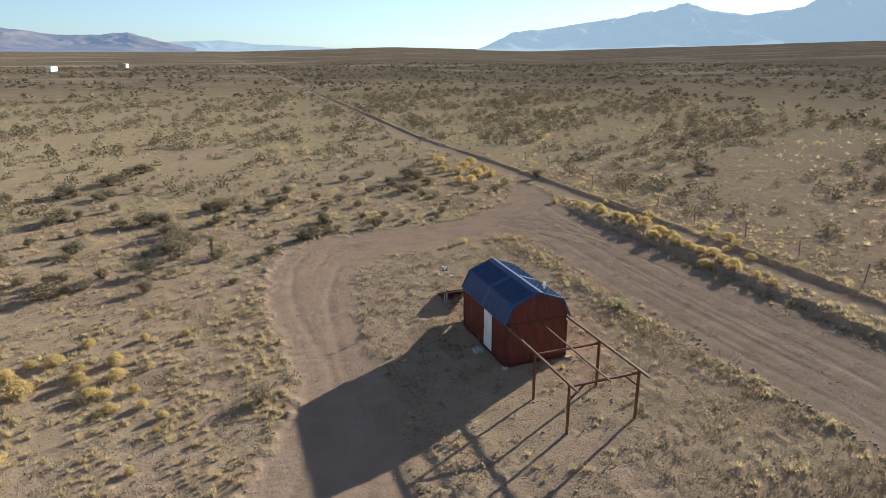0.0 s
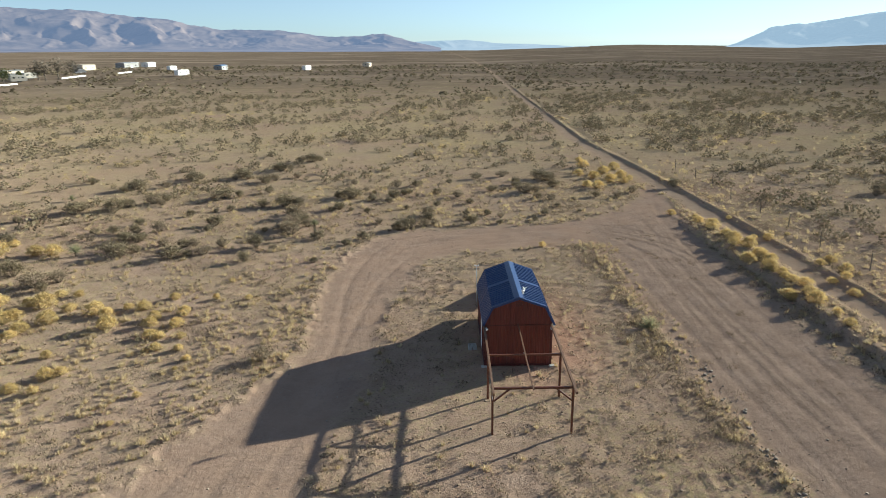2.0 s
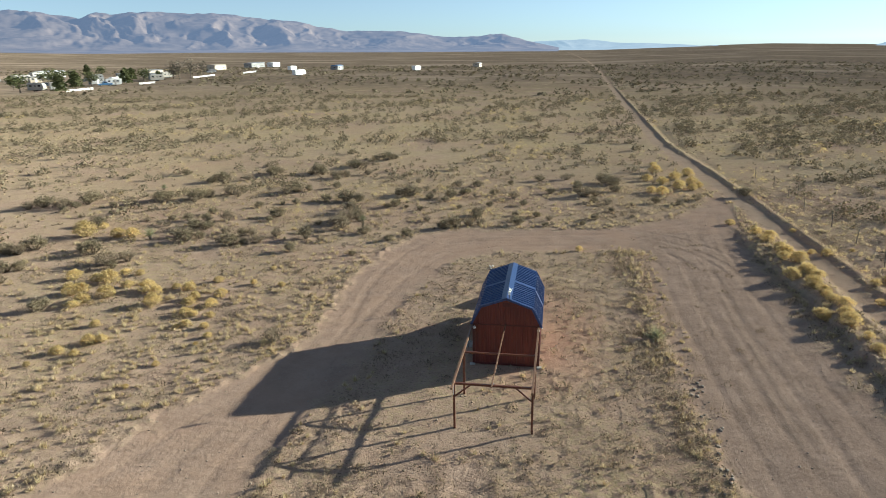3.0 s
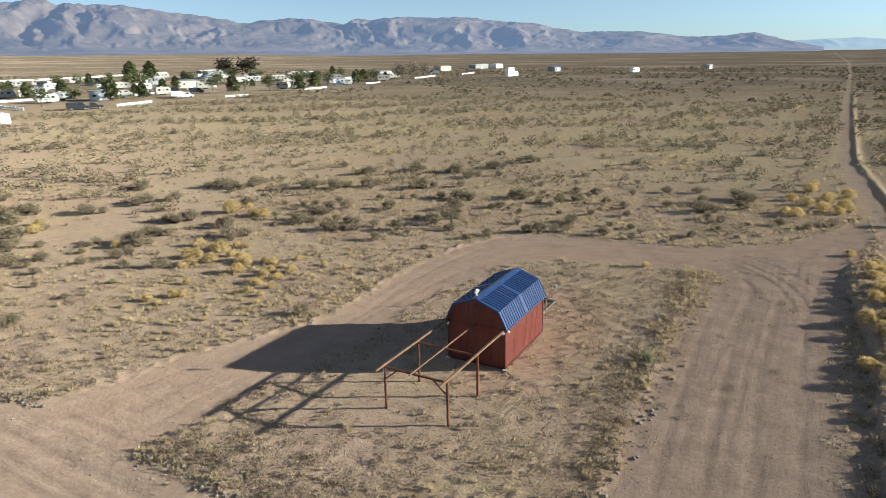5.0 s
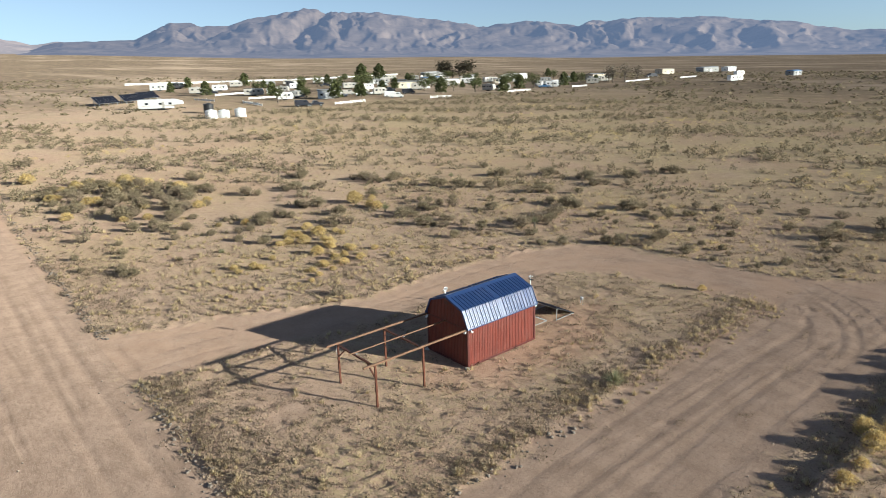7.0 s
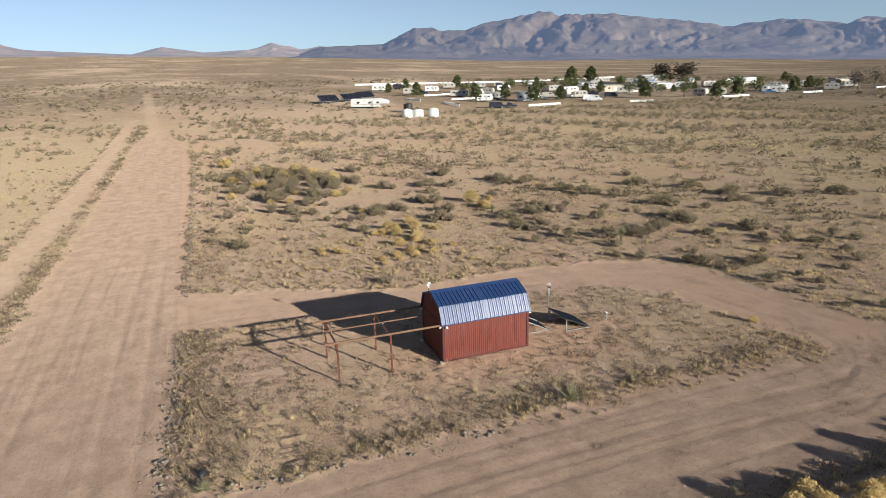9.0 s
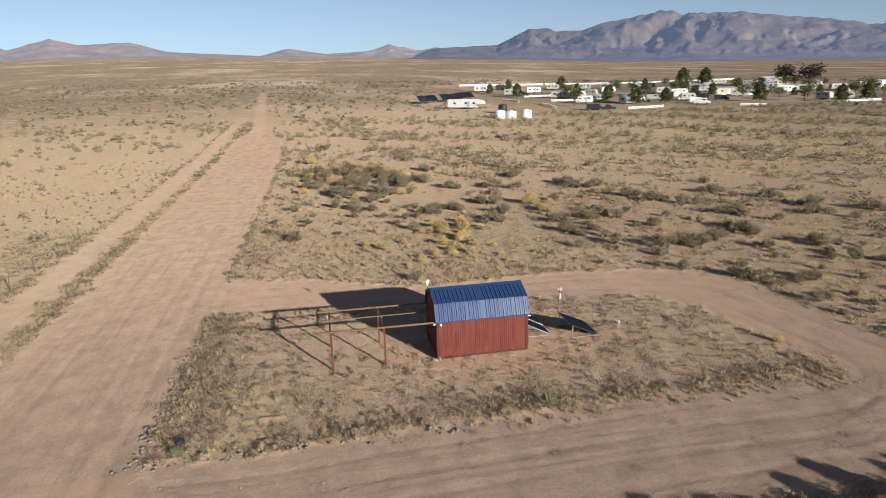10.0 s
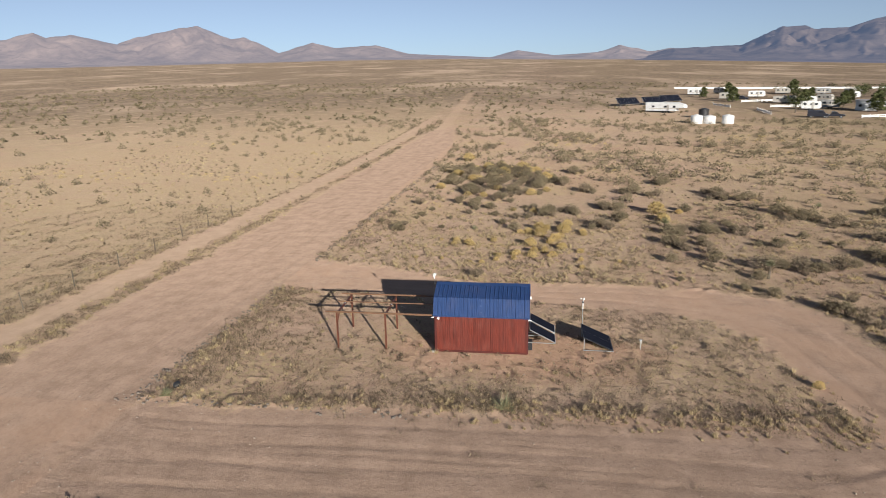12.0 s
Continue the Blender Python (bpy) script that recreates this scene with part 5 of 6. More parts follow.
south_grass = field(-130, 22, -62, -5.2, 0.75, 0.6, (0.5, 1.1), 0)
scatter("south_field_grass", [tuft_arrays(rng, 10, 0.5, 0.2, 0.022) for _ in range(5)], south_grass, M_STRAW, "thin straw grass over the field beside the track", "grass")
lane_rows = field(-150, 24, -1.4, 1.0, 0.45, lambda px, py: 0.85 * np.exp(-((py + 0.2) / 0.7) ** 4) * np.clip(0.6 + 0.5 * waves(px, py, 4, 107), 0.15, 1), (0.7, 1.5), 0)
scatter("track_verge_weeds", WEEDS, lane_rows, M_WEED, "dead weeds between the road and the track", "weeds")
lane_rows = field(-150, 24, -5.4, -3.6, 0.5, lambda px, py: 0.6 * np.exp(-((py + 4.5) / 0.5) ** 2), (0.7, 1.5), 0)
scatter("fence_line_weeds", WEEDS, lane_rows, M_WEED, "dead weeds along the wire fence", "weeds")

lane_rows = field(-118, -3, 9.9, 12.4, 0.5, lambda px, py: 0.75 * np.exp(-((py - 10.5 - 0.02 * np.clip(-px, 0, 60)) / 0.35) ** 2), (0.6, 1.3), 0)
scatter("road_verge_weeds", WEEDS, lane_rows, M_WEED, "dead weeds along the road's edge", "weeds")

# loose stones, thickest along the graded edges
PEBBLES = []
for _ in range(5):
    bm = bmesh.new()
    bmesh.ops.create_icosphere(bm, subdivisions=1, radius=0.5)
    for v in bm.verts:
        v.co *= rng.uniform(0.65, 1.15)
        v.co.z *= 0.6
    bm.verts.index_update()
    PEBBLES.append((np.array([v.co[:] for v in bm.verts]) + [0, 0, 0.12], np.array([[v.index for v in f.verts] for f in bm.faces])))
    bm.free()


def stone_keep(px, py):
    d_isl, d_loop = inside_distance(px, py, ISLAND), inside_distance(px, py, LOOP)
    d = np.minimum(np.abs(d_isl), np.abs(d_loop))
    return 0.5 * np.exp(-((d - 0.3) / 0.35) ** 2) + 0.11


stones = field(-14, 36, 0, 52, 0.5, stone_keep, (0.03, 0.10), 0, paved=True)
scatter("loose_stones", PEBBLES, stones, M_STONE, "small pale stones along the driveway edge", "stones")


def verge(px, py):
    return 0.9 * np.exp(-((px - 20.0) / 0.75) ** 2) * (py > 17) * (py < 42) * np.clip(0.6 + 0.7 * waves(px, py, 3, 98), 0, 1) + 0.6 * np.exp(-((py - 10.6) / 0.55) ** 2) * (px > 3.5) * (px < 20.5) + 0.5 * np.exp(-(((px - 19.5) / 1.6) ** 2 + ((py - 40.5) / 1.6) ** 2))


brittle = field(2, 23, 8, 44, 0.27, verge, (0.7, 1.6), 0, paved=True)
scatter("verge_weeds", WEEDS, brittle[::2], M_WEED, "dark dead weeds along the verge", "weeds")
brittle[1::2, 2] *= 0.6
scatter("verge_straw", TUFTS, brittle[1::2], M_STRAW, "pale straw clumps along the verge", "grass")


# small sprigs and clods all over the rough ground
SPRIGS = [mat_arrays(rng, 12, 0.34) for _ in range(8)]


def sprig_keep(px, py):
    d_isl, d_loop = inside_distance(px, py, ISLAND), inside_distance(px, py, LOOP)
    bare = np.exp(-(((px - 9.5) / 4.0) ** 2 + ((py - 19) / 3.5) ** 2)) + np.exp(-(((px - 13.0) / 2.4) ** 2 + ((py - 25.5) / 3.4) ** 2))
    clump = np.clip(0.5 + 0.75 * waves(px, py, 2.6, 101), 0.05, 1.4)
    inner = np.where(d_isl < -0.2, 0.6 * np.clip(1 - bare, 0.12, 1), 0.0)
    outer = np.where(d_loop > 0.4, 0.44 + 0.1 * (px > 33) + 0.2 * (py < -3), 0.0)
    return (inner + outer) * clump


sprigs = field(-26, 62, -26, 70, 0.27, sprig_keep, (0.5, 1.25), 0)
cut = len(sprigs) * 7 // 10
rng.shuffle(sprigs)
scatter("dry_sprigs", SPRIGS, sprigs[:cut], M_SPRIG, "small straw-coloured dead sprigs over the dirt", "weeds")
scatter("dead_sprigs", SPRIGS, sprigs[cut:], M_DEAD, "small brown dead sprigs over the dirt", "weeds")


# low root tussocks standing in the plot and along the loop
def tussock_keep(px, py):
    d_isl, d_loop = inside_distance(px, py, ISLAND), inside_distance(px, py, LOOP)
    patchy = np.clip(0.45 + 0.7 * waves(px, py, 1.7, 106), 0, 1.2)
    bare = np.exp(-(((px - 10.5) / 3.6) ** 2 + ((py - 18.5) / 2.6) ** 2) ** 2)
    return patchy * (0.42 * (d_isl < -0.1) * (1 - 0.8 * bare) + 0.34 * (d_loop > 0.3) * smooth(14, 2, d_loop))


TUSSOCKS = [clump_arrays(rng, 2, 20, 0.36, 0.11, 0.07)[2:] for _ in range(8)]
root = field(-12, 34, 9, 56, 0.42, tussock_keep, (0.6, 1.35), 0)
rng.shuffle(root)
half = len(root) // 2
scatter("straw_tussocks", TUSSOCKS, root[:half], M_SPRIG, "short straw-coloured root tussocks in the dirt", "grass")
scatter("dark_tussocks", TUSSOCKS, root[half:], M_WEED, "short grey-brown root tussocks in the dirt", "grass")


def clod_keep(px, py):
    d_isl, d_loop = inside_distance(px, py, ISLAND), inside_distance(px, py, LOOP)
    d = np.minimum(np.abs(d_isl), np.abs(d_loop))
    road = inside_distance(px, py, [(-40, 1), (34, 1), (34, 10), (-40, 10)])
    rough = np.clip(0.4 + 0.7 * waves(px, py, 3.1, 102), 0, 1.2)
    return (0.55 * np.exp(-((d - 0.35) / 0.3) ** 2) + 0.4 * np.exp(-((road - 0.3) / 0.3) ** 2) + 0.16 * (d_isl < 0) + 0.05) * rough


clods = field(-12, 38, -6, 56, 0.36, clod_keep, (0.04, 0.13), 0)
scatter("dirt_clods", PEBBLES, clods, M_CLOD, "loose clods of dry dirt", "clods")

stray = field(20.8, 26, 20, 45, 0.6, lambda px, py: np.clip(0.1 + 0.45 * waves(px, py, 2.6, 104) - 0.05 * (px - 21), 0, 0.8), (0.4, 0.95), 0, paved=True)
scatter("driveway_weeds", WEEDS, stray, M_WEED, "dead weeds straggling over the driveway", "weeds")
low = field(3.5, 21, 9.8, 42, 0.5, lambda px, py: np.clip(0.5 * np.exp(-((px - 19.5) / 0.55) ** 2) * (py > 13) * (py < 40) * (0.5 + 0.6 * waves(px, py, 3, 105)) + 0.3 * np.exp(-((py - 10.9) / 0.45) ** 2) * (px > 4), 0, 0.9), (0.3, 0.7), 0)
scatter("verge_scrub", [a[2:] for a in [clump_arrays(rng, 2, 70, 1.0, 0.36, 0.085) for _ in range(6)]], low, M_WEED, "low dark dead scrub along the plot's edge", "brush")
clumps = field(19.3, 21.3, 25, 42.5, 0.36, lambda px, py: np.clip(0.25 + 0.5 * waves(px, py, 3.5, 103), 0, 1), (0.45, 1.0), 0, paved=True)
scatter("verge_grass", TUFTS, clumps, M_STRAW, "taller golden grass clumps at the driveway's edge", "grass")


def rubble_keep(px, py):
    return 0.75 * np.exp(-((py - 10.15 + 0.05 * (px - 12)) / 0.3) ** 2) * (px > 3.8) * (px < 20.6) + 0.35 * np.exp(-((px - 20.7) / 0.3) ** 2) * (py > 9) * (py < 24)


rubble = np.concatenate([field(3, 22, 8.5, 25, 0.2, rubble_keep, (0.06, 0.22), 0, paved=True), field(-60, -3, 9.8, 12.5, 0.27, lambda px, py: 0.95 * np.exp(-((py - 10.6 - 0.02 * np.clip(-px, 0, 60)) / 0.3) ** 2), (0.06, 0.22), 0, paved=True)])
scatter("edge_rubble", PEBBLES, rubble, M_RUBBLE, "grey rubble along the plot's edge", "stones")


def yucca(x, y, size, label, stalk=0.0, mat=M_GREEN):
    ob = thing("yucca", (x, y, ground_z(x, y)), label, "yucca", turn=rng.uniform(0, 360))
    n = 150
    a, e = rng.uniform(0, 6.28, n), rng.uniform(-0.15, 1.5, n)
    ln = size * rng.uniform(0.75, 1.1, n)
    c = np.array([0, 0, stalk])
    tip = c + np.stack([np.cos(a) * np.cos(e) * ln, np.sin(a) * np.cos(e) * ln, np.sin(e) * ln + 0.05], 1)
    v, f = blades(rng, np.repeat(c[None], n, 0) + rng.normal(size=(n, 3)) * 0.03, tip, np.full(n, 0.035))
    under("leaf_rosette", mesh_from("leaf_rosette", v, f, mat), ob)
    if stalk:
        part("trunk", rod((0, 0, -0.1), (0, 0, stalk), 0.10, 0.08, 9), M_WOODPOST, ob, "shaggy grey-brown trunk")
        v, f = tuft_arrays(rng, 60, 0.45, -stalk * 0.8, 0.04)
        under("dead_leaf_skirt", mesh_from("dead_leaf_skirt", v + [0, 0, stalk * 0.95], f, M_WEED), ob)
    return ob


yucca(19.75, 27.1, 0.78, "spiky green yucca at the road's edge")
yucca(-1.0, 44.9, 0.5, "tall yucca on a dark shaggy trunk", 1.0)
yucca(-17.6, 40.8, 0.7, "bright green yucca among dry shrubs", 0.35)
yucca(-27.5, 58.5, 0.5, "green yucca among dry shrubs", 0.2)
yucca(-15.4, 22.6, 0.4, "small green yucca in bare dirt")
yucca(20.2, 11.3, 0.42, "small yellow-green yucca at the corner of the plot")
stone = part("dark_rock", ball((0, 0, 0.10), 0.21, (1.1, 0.8, 0.75), seg=10), M_BLACK)
stone.matrix_basis = pose(19.2, 11.25, 0)
tagged(stone, "dark rounded rock at the corner of the plot", "rock")


# ---------------------------------------------------------------- wire fences
def wire_fence(points, label):
    ob = thing("wire_fence", (*points[0], 0), label, "fence")
    ox, oy = points[0]
    tops = []
    shared = None
    for x, y in points:
        z = ground_z(x, y)
        if shared is None:
            bm = rod((0, 0, -0.3), (0, 0, 1.22), 0.042, 0.034, 7)
            p = part("post", bm, M_WOODPOST, ob)
            shared = p.data
        else:
            p = under("post", shared, ob)
        p.matrix_basis = pose(x - ox, y - oy, z, rng.uniform(-5, 5), rng.uniform(-5, 5), rng.uniform(0, 360))
        tops.append((x - ox, y - oy, z))
    for h in (0.45, 0.8, 1.12):
        bm = bmesh.new()
        rings = [[bm.verts.new((x + 0.005 * math.cos(k * 2.094), y + 0.005 * math.cos(k * 2.094), z + h + 0.005 * math.sin(k * 2.094))) for k in range(3)] for x, y, z in tops]
        for a, b in zip(rings, rings[1:]):
            for k in range(3):
                bm.faces.new((a[k], a[k - 1], b[k - 1], b[k]))
        part("wire", bm, M_WIRE, ob)


wire_fence([(36.2 + 0.25 * math.sin(k * 2.1), 15.4 + k * 4.95) for k in range(12)], "old wire fence on weathered wooden posts")
wire_fence([(20.0 - k * 5.0, -4.8 + 0.15 * math.sin(k * 1.7)) for k in range(9)], "old wire fence on weathered posts beside the track")


# ---------------------------------------------------------------- the trailer park across the plain
def trailer(x, y, turn, length=8.0, mat=None, label="white travel trailer parked on bare dirt", nose=False, name="travel_trailer"):
    mat = mat or M_WHITE
    ob = thing(name, (x, y, ground_z(x, y)), label, "trailer", "parked trailers", turn)
    h = 2.5
    if nose:
        outline = [(-length / 2, 0.55), (length * 0.28, 0.55), (length * 0.28, 1.5), (length / 2, 1.6), (length / 2 - 0.15, 2.6), (length * 0.30, 3.25), (-length / 2, 3.25)]
        h = 2.7
    else:
        outline = [(-length / 2, 0.5), (length / 2 - 0.45, 0.5), (length / 2, 1.1), (length / 2 - 0.15, 2.3), (length / 2 - 0.6, 2.9), (-length / 2 + 0.25, 2.9), (-length / 2, 2.6)]
    bm = prism(outline, 2.4, Matrix.Translation((0, -1.2, 0)))
    bmesh.ops.bevel(bm, geom=list(bm.edges), offset=0.06, segments=2, affect="EDGES")
    body = part("body", bm, mat, ob)
    for sy in (-1, 1):
        for dx in (-length * 0.3, 0.2, length * 0.24):
            w = part("window", box((0.9, 0.03, 0.6), (dx, sy * 1.21, 1.95), 0.02), M_GLASS, body)
        for dx in (-0.5, 0.4):
            part("wheel", rod((dx, sy * 0.95, 0.36), (dx, sy * 1.18, 0.36), 0.36, sides=14), M_TYRE, ob)
        part("stripe", box((length * 0.8, 0.02, 0.12), (-0.2, sy * 1.212, 1.35)), M_BEIGE, body)
    part("door", box((0.7, 0.03, 1.85), (length * 0.08, -1.215, 1.62), 0.015), M_OFFWHITE, body)
    part("roof_cooler", box((0.9, 0.7, 0.28), (-0.4, 0, (3.36 if nose else 3.03)), 0.05), M_OFFWHITE, body)
    part("hitch", bar((length / 2 - 0.4, 0, 0.55), (length / 2 + 0.9, 0, 0.5), 0.12), M_BLACK, ob)
    part("jack", bar((length / 2 + 0.6, 0, 0.0), (length / 2 + 0.6, 0, 0.7), 0.08), M_BLACK, ob)
    return ob


def pickup(x, y, turn, mat, label, van=False):
    ob = thing("van" if van else "pickup_truck", (x, y, ground_z(x, y)), label, "vehicle", "parked vehicles", turn)
    if van:
        outline = [(-2.7, 0.4), (2.6, 0.4), (2.7, 1.0), (1.9, 1.25), (1.3, 2.1), (-2.7, 2.2)]
    else:
        outline = [(-2.7, 0.5), (2.6, 0.5), (2.7, 1.05), (1.2, 1.15), (0.6, 1.8), (-0.7, 1.85), (-0.9, 1.1), (-2.7, 1.1)]
    bm = prism(outline, 1.9, Matrix.Translation((0, -0.95, 0)))
    bmesh.ops.bevel(bm, geom=list(bm.edges), offset=0.07, segments=2, affect="EDGES")
    body = part("body", bm, mat, ob)
    for sy in (-1, 1):
        part("side_window", box((1.1, 0.03, 0.42), (0.0 if not van else 0.6, sy * 0.945, 1.5 if not van else 1.7), 0.02), M_GLASS, body)
        for dx in (-1.7, 1.7):
            tyre = part("tyre", rod((dx, sy * 0.72, 0.38), (dx, sy * 0.97, 0.38), 0.38, sides=16), M_TYRE, ob)
            part("rim", rod((dx, sy * 0.96, 0.38), (dx, sy * 0.985, 0.38), 0.2, sides=12), M_GREYMETAL, tyre)
        part("headlight", box((0.04, 0.3, 0.16), (2.69, sy * 0.65, 0.88), 0.01), M_WHITE, body)
    m = Matrix.Translation((0.95 if not van else 1.62, 0, 1.48 if not van else 1.68)) @ Matrix.Rotation(radians(48), 4, "Y")
    part("windscreen", box((0.7, 1.5, 0.03), (0, 0, 0), 0.01, m=m), M_GLASS, body)
    return ob


def cabin(x, y, turn, length, width, height, wall_mat, roof_mat, label, name="mobile_home"):
    ob = thing(name, (x, y, ground_z(x, y)), label, "building", "park buildings", turn)
    wall = part("wall", box((length, width, height + 0.4), (0, 0, height / 2 - 0.2)), wall_mat, ob)
    o = [(-width / 2 - 0.25, height), (width / 2 + 0.25, height), (width / 2 + 0.25, height + 0.1), (0, height + 0.55), (-width / 2 - 0.25, height + 0.1)]
    part("roof", prism(o, length + 0.5, Matrix.Rotation(math.pi / 2, 4, "Z") @ Matrix.Translation((0, -length / 2 - 0.25, 0.004))), roof_mat, ob)
    for sy in (-1, 1):
        for k in range(3):
            dx = (k - 1) * length * 0.28
            if k == 1:
                part("door", box((0.9, 0.05, 2.0), (dx, sy * (width / 2 + 0.015), 1.02), 0.01), M_WHITE, ob)
            else:
                win = part("window", box((1.2, 0.05, 0.9), (dx, sy * (width / 2 + 0.015), 1.55), 0.01), M_WHITE, ob)
                part("pane", box((1.05, 0.02, 0.75), (dx, sy * (width / 2 + 0.045), 1.55)), M_GLASS, win)
    for sx in (-1, 1):
        win = part("window", box((0.05, 1.1, 0.9), (sx * (length / 2 + 0.015), 0, 1.55), 0.01), M_WHITE, ob)
        part("pane", box((0.02, 0.95, 0.75), (sx * (length / 2 + 0.045), 0, 1.55)), M_GLASS, win)
    return ob


def rail_fence(a, b, label="low white rail fence", rails=(0.35, 0.75), step=2.4):
    """White posts and boards from a to b."""
    (ax, ay), (bx, by) = a, b
    ln = math.hypot(bx - ax, by - ay)
    n = max(1, round(ln / step))
    ob = thing("rail_fence", (ax, ay, 0), label, "fence", "white fences")
    pts = [(ax + (bx - ax) * k / n, ay + (by - ay) * k / n) for k in range(n + 1)]
    zs = land(np.array([p[0] for p in pts]), np.array([p[1] for p in pts]))[0]
    shared = None
    for (x, y), z in zip(pts, zs):
        if shared is None:
            p = part("post", box((0.14, 0.14, 1.15), (0, 0, 0.45), 0.01), M_WHITE, ob)
            shared = p.data
        else:
            p = under("post", shared, ob)
        p.matrix_basis = pose(x - ax, y - ay, z)
    for h in rails:
        for (p, zp), (q, zq) in zip(zip(pts, zs), zip(pts[1:], zs[1:])):
            part("rail", bar((p[0] - ax, p[1] - ay, zp + h), (q[0] - ax, q[1] - ay, zq + h), 0.06, 0.24), M_WHITE, ob)
    return ob


def board_wall(a, b, high, label):
    """A long white boundary wall in bays."""
    (ax, ay), (bx, by) = a, b
    n = max(2, round(math.hypot(bx - ax, by - ay) / 6.0))
    ob = thing("boundary_wall", (ax, ay, 0), label, "wall")
    pts = [(ax + (bx - ax) * k / n, ay + (by - ay) * k / n) for k in range(n + 1)]
    zs = land(np.array([p[0] for p in pts]), np.array([p[1] for p in pts]))[0]
    for k in range(n):
        p, q = pts[k], pts[k + 1]
        part("wall_bay", bar((p[0] - ax, p[1] - ay, zs[k] + high / 2 - 0.1), (q[0] - ax, q[1] - ay, zs[k + 1] + high / 2 - 0.1), 0.15, high + 0.2), M_WHITE, ob)
        part("pier", box((0.35, 0.35, high + 0.35), (p[0] - ax, p[1] - ay, zs[k] + high / 2 - 0.05), 0.02), M_OFFWHITE, ob)
    return ob


def storage_tank(x, y, r, h, mat, label):
    ob = thing("storage_tank", (x, y, ground_z(x, y)), label, "tank", "water tanks")
    side = [(r, -0.05)]
    for k in range(5):
        z = h * (k + 0.5) / 5
        side += [(r, z - 0.06), (r + 0.035, z - 0.025), (r + 0.035, z + 0.025), (r, z + 0.06)]
    side += [(r, h - 0.02), (r * 0.96, h + 0.04), (r * 0.35, h + 0.28)]
    bm = bmesh.new()
    rings = [[bm.verts.new((q * math.cos(k * math.pi / 14), q * math.sin(k * math.pi / 14), z)) for k in range(28)] for q, z in side]
    for a, b in zip(rings, rings[1:]):
        for k in range(28):
            bm.faces.new((a[k], a[(k + 1) % 28], b[(k + 1) % 28], b[k]))
    bm.faces.new(rings[-1])
    bm.faces.new(rings[0][::-1])
    part("shell", bm, mat, ob)
    part("lid", rod((0, 0, h + 0.27), (0, 0, h + 0.40), r * 0.25, sides=16), mat, ob)
    part("outlet_pipe", rod((r - 0.05, 0, 0.25), (r + 0.4, 0, 0.25), 0.06), M_BLACK, ob)


def conifer(x, y, h, mat=M_PINE, label="small dark green conifer by the trailers", spread=0.5):
    ob = thing("conifer", (x, y, ground_z(x, y)), label, "tree", "park trees")
    bm = rod((0, 0, -0.2), (0, 0, h * 0.9), h * 0.028, h * 0.006, 8)
    trunk = part("trunk", bm, M_WOODPOST, ob)
    for k in range(6):
        a, z = k * 2.4, h * (0.14 + 0.11 * k)
        part("limb", rod((0, 0, z), (math.cos(a) * h * spread * (1 - z / h), math.sin(a) * h * spread * (1 - z / h), z + 0.08 * h), 0.03, 0.01, 4), M_WOODPOST, trunk)
    n = 900
    t = rng.uniform(0.06, 1, n) ** 0.8
    a = rng.uniform(0, 6.28, n)
    lobes = 1 + 0.25 * np.sin(5 * a + 9 * t) + 0.2 * np.sin(17 * t)
    rad = h * spread * 1.15 * (t + 0.05) ** 0.22 * (1 - t) ** 0.62 * np.sqrt(rng.uniform(0.15, 1, n)) * lobes + 0.05
    c = np.stack([np.cos(a) * rad, np.sin(a) * rad, h * t], 1)
    v, f = flakes(rng, c, rng.uniform(0.6, 1.4, n) * h * 0.11)
    under("crown", mesh_from("crown", v, f, mat), ob)


def broad_tree(x, y, h, mat, label, dense=900, wide=0.55):
    ob = thing("broadleaf_tree", (x, y, ground_z(x, y)), label, "tree", "park trees")
    bm = rod((0, 0, -0.2), (0, 0, h * 0.4), h * 0.035, h * 0.022, 8)
    tips = []
    for k in range(9):
        a, ln = k * 2.4 + rng.uniform(-0.3, 0.3), h * rng.uniform(0.35, 0.55)
        s = Vector((0, 0, h * rng.uniform(0.22, 0.4)))
        e = s + Vector((math.cos(a) * ln * wide, math.sin(a) * ln * wide, ln * rng.uniform(0.6, 1.0)))
        rod(s, e, h * 0.016, h * 0.005, 5, bm)
        tips.append(e)
    part("trunk", bm, M_WOODPOST, ob)
    k = rng.randint(0, len(tips), dense)
    c = np.array([tips[i][:] for i in k]) + rng.normal(size=(dense, 3)) * h * [0.13, 0.13, 0.15]
    c[:, 2] = np.clip(c[:, 2], h * 0.18, h * 1.02)
    v, f = flakes(rng, c, rng.uniform(0.6, 1.4, dense) * h * 0.085)
    under("crown", mesh_from("crown", v, f, mat), ob)


def solar_rack(x, y, turn):
    ob = thing("solar_rack", (x, y, ground_z(x, y)), "tall dark ground solar rack on steel legs", "solar rack", "solar racks", turn)
    m = Matrix.Translation((0, 0, 1.9)) @ Matrix.Rotation(radians(38), 4, "X")
    mod = part("module_table", box((9.0, 3.6, 0.08), (0, 0, 0), m=m), M_GREYMETAL, ob)
    for k in range(8):
        part("cell_sheet", box((1.06, 3.5, 0.02), (-3.93 + k * 1.123, 0, 0.055), m=m), M_CELL, mod)
    for dx in (-3.6, 0, 3.6):
        part("rear_leg", bar((dx, 1.2, -0.2), (dx, 1.2, 2.75), 0.14), M_GREYMETAL, ob)
        part("front_leg", bar((dx, -1.1, -0.2), (dx, -1.1, 1.0), 0.14), M_GREYMETAL, ob)
        part("brace", bar((dx, 1.2, 0.2), (dx, -1.0, 1.0), 0.08), M_GREYMETAL, ob)


